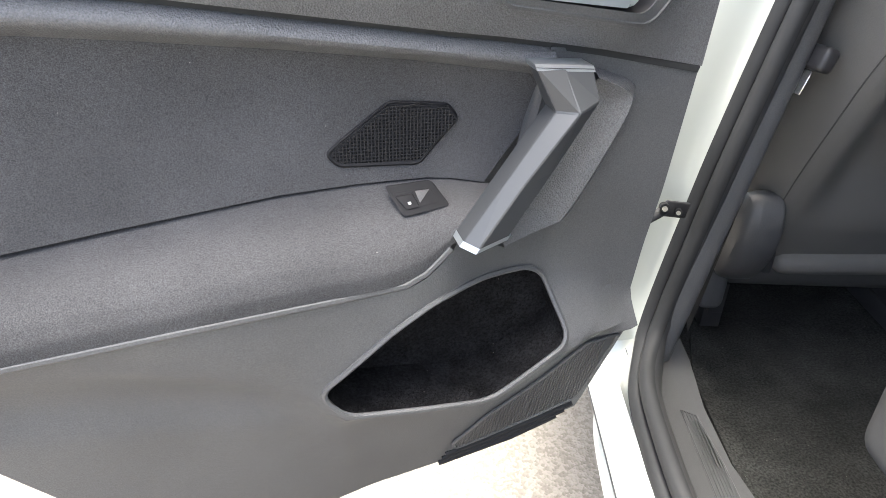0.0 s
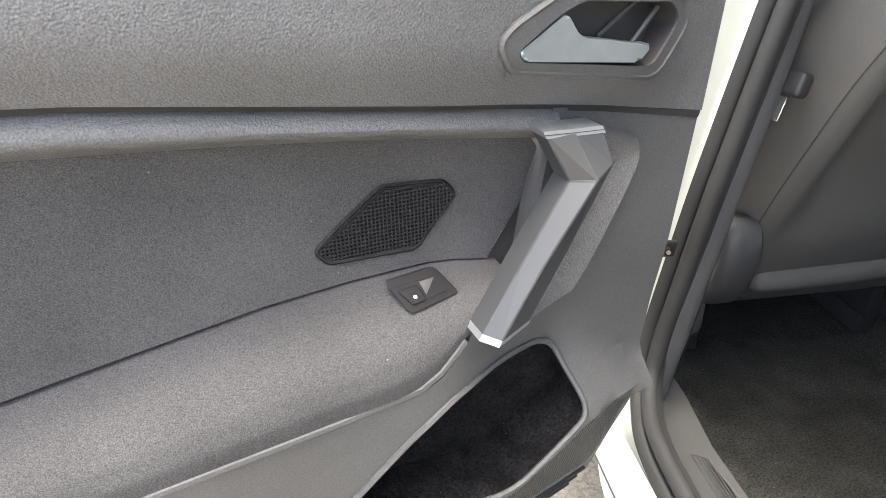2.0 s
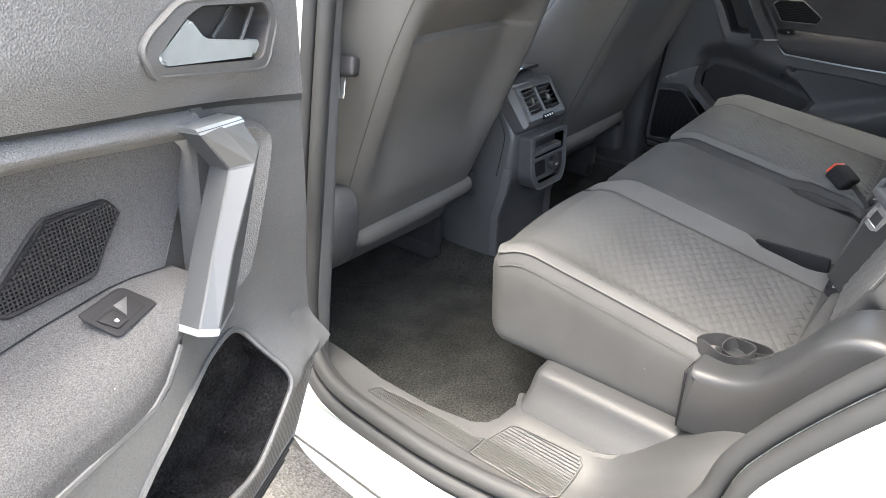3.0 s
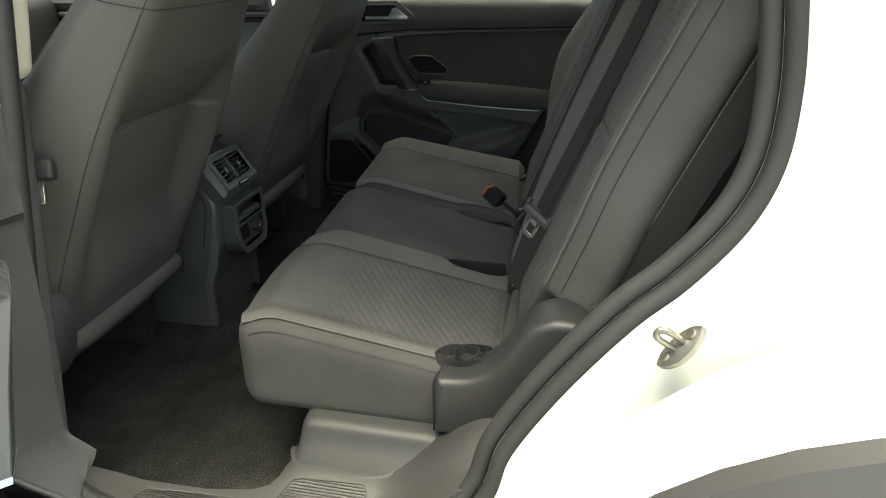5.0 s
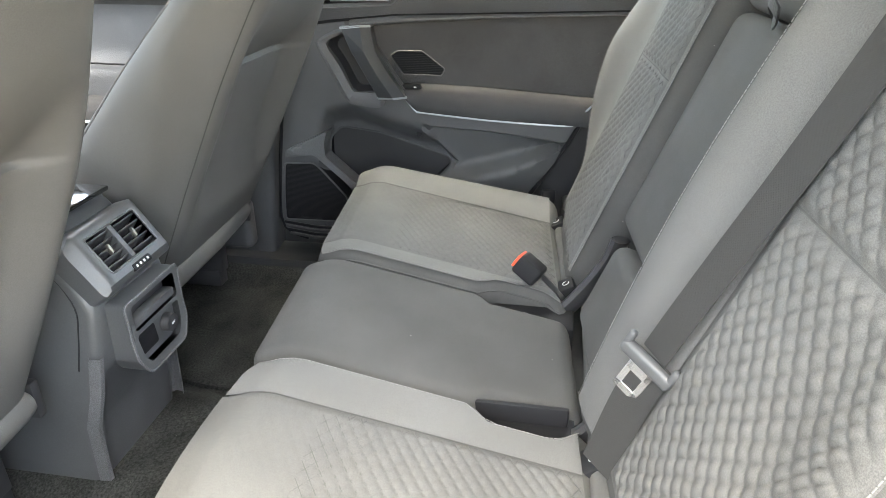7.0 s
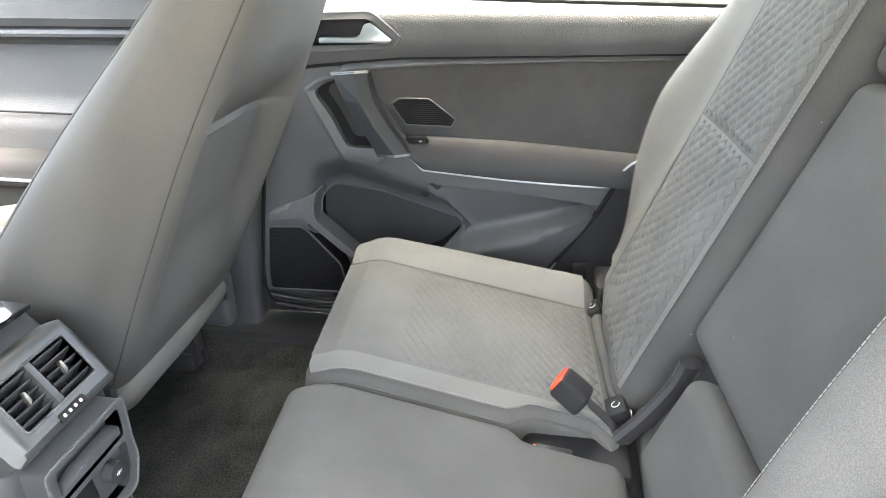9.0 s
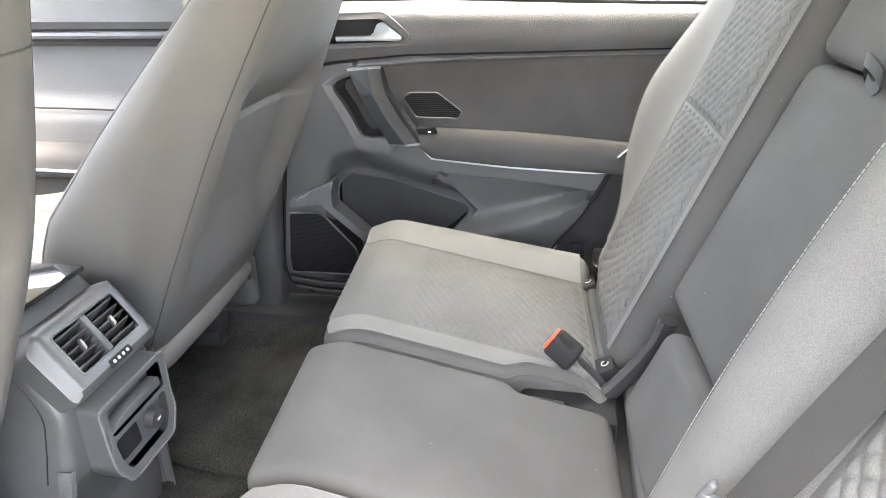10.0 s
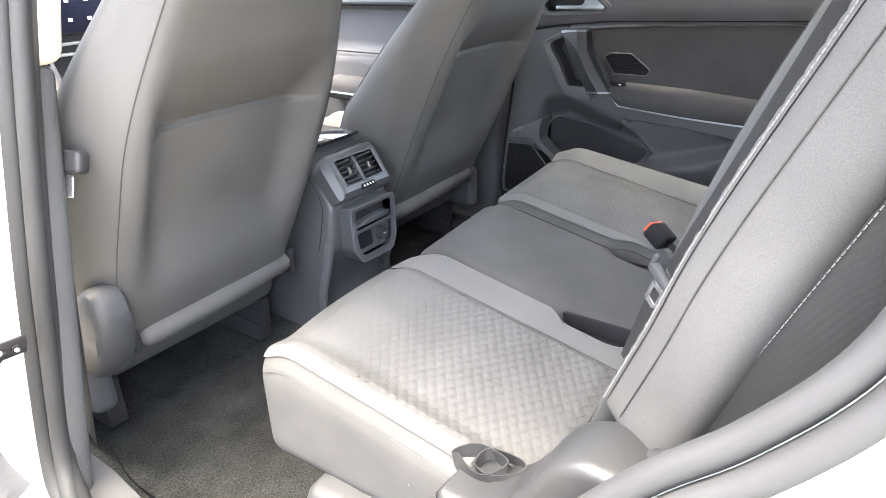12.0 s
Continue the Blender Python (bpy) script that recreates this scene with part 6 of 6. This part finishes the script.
lw = rounded([(-0.074, 0.738), (0.074, 0.738), (0.072, 0.640), (0.052, 0.606), (-0.052, 0.606), (-0.072, 0.640)], 0.010)
h1 = rounded([(-0.060, 0.730), (0.060, 0.730), (0.060, 0.686), (-0.060, 0.686)], 0.007)
h2 = rounded([(-0.060, 0.678), (0.060, 0.678), (0.054, 0.640), (0.040, 0.622), (-0.046, 0.622), (-0.056, 0.640)], 0.007)
lp = part("lower_face", field(lw, lambda a, b: 0.004, low_at, 0.010, [h1, h2], 0.050), CONSOLE, console, "dark grey face with tray and socket")
for h, dpt in ((h1, -0.020), (h2, -0.008)):
    part("recess", rows_sheet([[low_at(a, b, 0.004) for a, b in h], [low_at(a, b, dpt) for a, b in h]], closed=True, bm=field(h, lambda a, b: dpt, low_at, 0.03, back=0)), PLASTIC_DARK if dpt < -0.01 else CONSOLE, lp)
part("face_edge", tube([low_at(a, b, 0.003) for a, b in dense(lw, 0.012)], 0.0026, 6, True), PLASTIC, lp, "pale edge of the face")
part("tray_shelf", prism([(-0.058, 0.688), (0.058, 0.688), (0.058, 0.702), (-0.020, 0.702), (-0.058, 0.694)], low_at, -0.018, 0.001, 0.002), CONSOLE, lp)
# The slot is not cut: a black plate paints its dark inside.
part("dark_slot", prism(rounded([(-0.050, 0.668), (-0.002, 0.668), (-0.002, 0.634), (-0.046, 0.634)], 0.004), low_at, -0.010, -0.006, 0.0005), GRILLE, lp, "black plate for the shade in a slot")
for side in (-1, 1):
    strip = [(1.004, 0.665), (1.012, 0.60), (1.030, 0.54), (1.034, 0.43)]
    part("foot_rib", rows_sheet([[Vector((0.008 + side * (0.090 * (1 + 0.28 * S(0.82 - z, 0.0, 0.30)) + dx), y + dy, z)) for y, z in strip] for dx, dy in ((-0.004, -0.014), (0.003, -0.012), (0.005, 0.006), (-0.002, 0.010))]), PLASTIC, console, "pale rib down the console foot")
    groove = smooth_line([(1.085, 0.83, 0), (1.045, 0.79, 0), (1.020, 0.745, 0), (1.022, 0.70, 0), (1.032, 0.64, 0)], 5)
    part("side_groove", tube([(0.008 + side * 0.0902 * (1 + 0.28 * S(0.82 - p.y, 0.0, 0.30)), p.x, p.y) for p in groove], 0.0016, 5), GRILLE, console, "dark joint in the console side")
sk = bmesh.new()
bmesh.ops.create_cone(sk, cap_ends=True, segments=24, radius1=0.0165, radius2=0.015, depth=0.014)
skt = part("socket_cap", turned(sk, Matrix.Translation((0.036, 0.958, 0.652)) @ Euler((radians(90), 0, 0)).to_matrix().to_4x4()), PLASTIC_DARK, lp, "round black socket cap")
txt = bpy.data.curves.new("socket_text", "FONT")
txt.body, txt.size, txt.align_x, txt.align_y, txt.extrude = "12V", 0.0065, "CENTER", "CENTER", 0.0002
tob = new("socket_text", txt)
tob.matrix_world = Matrix.Translation((0.036, 0.9505, 0.652)) @ Euler((radians(90), 0, 0)).to_matrix().to_4x4()
dg = bpy.context.evaluated_depsgraph_get()
tme = bpy.data.meshes.new_from_object(tob.evaluated_get(dg))
tme.transform(tob.matrix_world)
bpy.data.objects.remove(tob)
tbm = bmesh.new()
tbm.from_mesh(tme)
part("print", tbm, LETTER, skt, smooth=False)
part("top_panel", box(-0.066, 0.080, 1.045, 1.16, 0.866, 0.8745, 0.003), GLOSS, console, "gloss black top panel")
part("arm_rest_lid", pillow(-0.085, 0.085, 1.17, 1.45, 0.86, 0.93, 0.025, None, (6, 8, 3)), FABRIC_SEAT, console, "dark padded console lid")

# ---- striker and check strap ----
striker = thing("door_striker", (-0.722, 0.020, 0.872), "bright zinc door striker bolted to the white jamb", "door striker")
sn = Vector((-0.30, 0.77, 0.56)).normalized()
sa = Vector((0.0, -0.62, 0.78)).normalized()
sa = (sa - sn * sa.dot(sn)).normalized()
sb = sn.cross(sa)
SC = Vector((-0.724, 0.024, 0.876))


def st_at(a, b, c):
    return SC + sa * a + sb * b + sn * c


oval = [(0.036 * math.cos(a * math.pi / 12), 0.017 * math.copysign(abs(math.sin(a * math.pi / 12)) ** 1.3, math.sin(a * math.pi / 12)) * (1.15 if a > 12 else 0.85)) for a in range(24)]
part("plate", prism(oval, st_at, -0.004, 0.004, 0.001), STEEL, striker)
part("loop", tube(smooth_line([st_at(-0.006, 0, 0.003), st_at(-0.006, 0.002, 0.03), st_at(0.0, 0.004, 0.036), st_at(0.008, 0.002, 0.03), st_at(0.008, 0, 0.003)], 5), 0.004, 8), STEEL, striker)
for a in (-0.021, 0.021):
    bl = bmesh.new()
    bmesh.ops.create_cone(bl, cap_ends=True, segments=16, radius1=0.0068, radius2=0.0058, depth=0.003)
    part("bolt", turned(bl, Matrix.Translation(st_at(a, 0, 0.006)) @ sn.to_track_quat("Z", "Y").to_matrix().to_4x4()), STEEL, striker)
check = thing("check_strap", (-0.80, 0.90, 0.77), "black steel door check strap between door and post", "door check")
arm_bar = smooth_line([(-0.885, 0.832, 0.806), (-0.840, 0.866, 0.788), (-0.812, 0.886, 0.790), (-0.790, 0.899, 0.797)], 5)
part("arm", tube(arm_bar, 0.0072, 8, squash=0.5), PLASTIC_DARK, check)
part("bracket", turned(box(-0.022, 0.022, -0.004, 0.002, -0.012, 0.012, 0.002, 2), pose(-0.776, 0.907, 0.792, 0, 14, 22)), PLASTIC_DARK, check)
for bx, by, bz, br_ in ((-0.796, 0.892, 0.800, 0.0068), (-0.772, 0.903, 0.789, 0.0055)):
    part("pin", tube([(bx, by + 0.006, bz), (bx - 0.002, by - 0.006, bz + 0.002)], br_, 14), GRILLE, check, "black rivet head")
    part("pin_head", tube([(bx - 0.002, by - 0.006, bz + 0.002), (bx - 0.0025, by - 0.0085, bz + 0.0025)], br_ * 0.55, 12), STEEL, check)

# ---- rear wheel ----
trd = []
for k in range(73):
    a = 2 * math.pi * k / 72
    trd.append([Vector((x, ARCH[0] + math.cos(a) * r, 0.40 + math.sin(a) * r)) for x, r in ((-0.70, 0.28), (-0.69, 0.325), (-0.72, 0.345), (-0.86, 0.345), (-0.895, 0.325), (-0.885, 0.25))])
tyre = part("wheel", rows_sheet(trd), TYRE, car, "black tyre with tread grooves")
tb = bmesh.new()
for k in range(90):
    a = 2 * math.pi * k / 90
    m = Matrix.Translation((0, ARCH[0], 0.40)) @ Matrix.Rotation(a, 4, "X")
    for x0, x1 in ((-0.885, -0.845), (-0.838, -0.80), (-0.793, -0.755), (-0.748, -0.71)):
        t2 = box(x0, x1, -0.0105, 0.0105, 0.338, 0.353, 0.0)
        tm = bpy.data.meshes.new("t")
        turned(t2, m).to_mesh(tm)
        t2.free()
        tb.from_mesh(tm)
        bpy.data.meshes.remove(tm)
part("tread", tb, TYRE, tyre, smooth=False)
rim_b = bmesh.new()
bmesh.ops.create_cone(rim_b, cap_ends=True, segments=40, radius1=0.25, radius2=0.25, depth=0.10)
part("rim", turned(rim_b, pose(-0.82, ARCH[0], 0.40, 0, 90, 0)), STEEL, tyre)

# ---- dashboard and front door, far in ----
dash = thing("dashboard", (0, 2.1, 0.6), "dark dashboard with lit touch screen", "dashboard")
part("dash_body", pillow(-0.74, 0.74, 1.98, 2.36, 0.66, 1.15, 0.06, lambda p: p + Vector((0, 0.10 * S(-p.z, -0.9, -0.65), 0.02)), (16, 6, 8)), PLASTIC_DARK, dash, "dark soft dashboard")
scr = part("touch_screen", box(-0.088, 0.172, 1.962, 1.985, 1.066, 1.215, 0.006), SCREEN, dash, "touch screen with icon rows")
ICON = mat("lit_icon", (0.5, 0.5, 0.6), 0.5)
ICON.node_tree.nodes["Principled BSDF"].inputs["Emission Color"].default_value = (0.55, 0.62, 0.9, 1)
ICON.node_tree.nodes["Principled BSDF"].inputs["Emission Strength"].default_value = 0.015
for i in range(4):
    for j in range(2):
        part("icon", box(-0.060 + 0.055 * i, -0.049 + 0.055 * i, 1.959, 1.963, 1.100 + 0.05 * j, 1.109 + 0.05 * j, 0.0), ICON, scr)
for x in (-0.112, 0.20):
    part("knob", tube([(x, 1.99, 1.105), (x, 1.955, 1.105)], 0.016, 16), SATIN, dash, "round dial")
for z in (1.010, 1.038):
    part("trim_line", box(-0.30, 0.30, 1.965, 1.99, z, z + 0.008, 0.002), SATIN, dash, "bright dashboard trim line")
wheel_s = thing("steering_wheel", (-0.375, 1.86, 0.98), "black three-spoke steering wheel behind the dashboard", "steering wheel")
sm_ = Matrix.Translation((-0.375, 1.85, 0.98)) @ Euler((radians(65), 0, 0)).to_matrix().to_4x4()
part("grip", tube([sm_ @ Vector((0.185 * math.cos(2 * math.pi * k / 40), 0.185 * math.sin(2 * math.pi * k / 40), 0)) for k in range(40)], 0.016, 10, True), PLASTIC_DARK, wheel_s)
part("hub", turned(box(-0.09, 0.09, -0.06, 0.06, -0.03, 0.03, 0.02, 3), sm_), PLASTIC_DARK, wheel_s)
for a in (0, 180, 270):
    part("spoke", turned(box(0.06, 0.185, -0.02, 0.02, -0.012, 0.012, 0.008, 2), sm_ @ Matrix.Rotation(radians(a), 4, "Z")), PLASTIC_DARK, wheel_s)
fd = thing("front_door", (0.78, 1.6, 0.45), "closed front passenger door with grey trim", "car door")


def fd_at(a, b, c):
    return Vector((0.755 - c, a, b))


# The paler PLASTIC stands in for windscreen light falling on dark cloth.
part("panel", field([(1.19, 0.45), (2.2, 0.45), (2.2, 1.18), (1.19, 1.195)], lambda a, b: 0.02 * S(b, 0.6, 0.8) + 0.03 * S(b, 1.10, 1.125) - 0.03 * S(b, 0.925, 0.935) * (1 - S(b, 1.075, 1.09)), fd_at, 0.02, back=0.03), PLASTIC, fd, "front door cloth panel, paler for windscreen light")
part("band", tube([(0.725, 1.19, 1.101), (0.725, 1.6, 1.098), (0.725, 2.2, 1.090)], 0.009, 8), PLASTIC, fd, "grained moulding over the cloth")
for dz in (0.0125, -0.0105):
    part("joint", tube([(0.724, 1.19, 1.101 + dz), (0.724, 1.6, 1.098 + dz), (0.724, 2.2, 1.090 + dz)], 0.0032, 6), GRILLE, fd, "dark joint line")
part("joint", tube([(0.738, 1.19, 0.926), (0.736, 1.5, 0.931), (0.736, 2.2, 0.936)], 0.0026, 6), GRILLE, fd, "dark joint line")
part("arm_rest", pillow(0.67, 0.76, 1.20, 1.75, 0.77, 0.85, 0.03, None, (4, 10, 4)), FABRIC, fd)
part("arm_rest_trim", tube([(0.668, 1.20, 0.795), (0.668, 1.74, 0.80)], 0.004, 6), SATIN, fd)
part("skin", box(0.80, 0.84, 1.20, 2.25, 0.40, 1.12, 0.01), PAINT, fd)

# ---- outer belts and post fittings ----
ob2 = thing("seat_belt", (-0.57, 0.05, 0.85), "black seat belt webbing beside the outer back rest", "seat belt")
outer_edge = [(0.112, 0.815), (0.085, 0.877), (0.026, 1.020), (-0.012, 1.112), (-0.045, 1.190), (-0.100, 1.330)]
outer_rows = []
for y, z in outer_edge:
    c = Vector((-0.530 - 0.05 * max(0.0, z - 0.95), y, z))
    d, k = Vector((0.006, -0.0446, -0.0178)), Vector((0.0014, 0, 0))
    outer_rows.append([c, c + d, c + d + k, c + k, c])
part("webbing", rows_sheet(outer_rows), WEBBING, ob2, "black woven belt webbing")
part("edge_thread", stitches([Vector((-0.5308 - 0.05 * max(0.0, z - 0.95), y - 0.0015, z - 0.0006)) for y, z in outer_edge]), THREAD, ob2, "pale edge of the webbing")
part("anchor_cap", tilted(box(-0.012, 0.012, -0.02, 0.02, -0.02, 0.02, 0.008, 3), (-0.500, 0.09, 0.775), 0, 0, 0), PLASTIC_DARK, ob2)
db = thing("seat_belt", (-0.65, 0.95, 0.95), "driver belt hanging by the door post with tongue", "seat belt")
part("webbing", ribbon([(-0.585, 0.955, 1.32), (-0.620, 0.955, 1.10), (-0.655, 0.962, 0.85), (-0.69, 0.97, 0.55)], 0.045, (0.25, 1, 0)), WEBBING, db, "black woven belt webbing")
part("tongue_grip", tilted(box(-0.010, 0.014, -0.03, 0.03, -0.016, 0.016, 0.007, 3), (-0.632, 0.935, 1.005), 0, 20, 20), PLASTIC_DARK, db, "black plastic tongue grip")
part("tongue_plate", tilted(box(-0.001, 0.001, -0.012, 0.012, -0.045, -0.012, 0.0008, 1), (-0.632, 0.935, 1.000), 0, 20, 20), TONGUE, db, "bright steel tongue plate")
part("rear_post_trim", rows_sheet([[Vector((-0.603 + 0.15 * (z - 1.15) + 0.5 * (0.032 + y), y - 0.026 + 0.08 * (z - 1.15) ** 2, z)) for z in (1.115, 1.16, 1.22, 1.30, 1.42)] for y in (-0.020, -0.032, -0.05)]), BEIGE, car, "pale rear post trim")
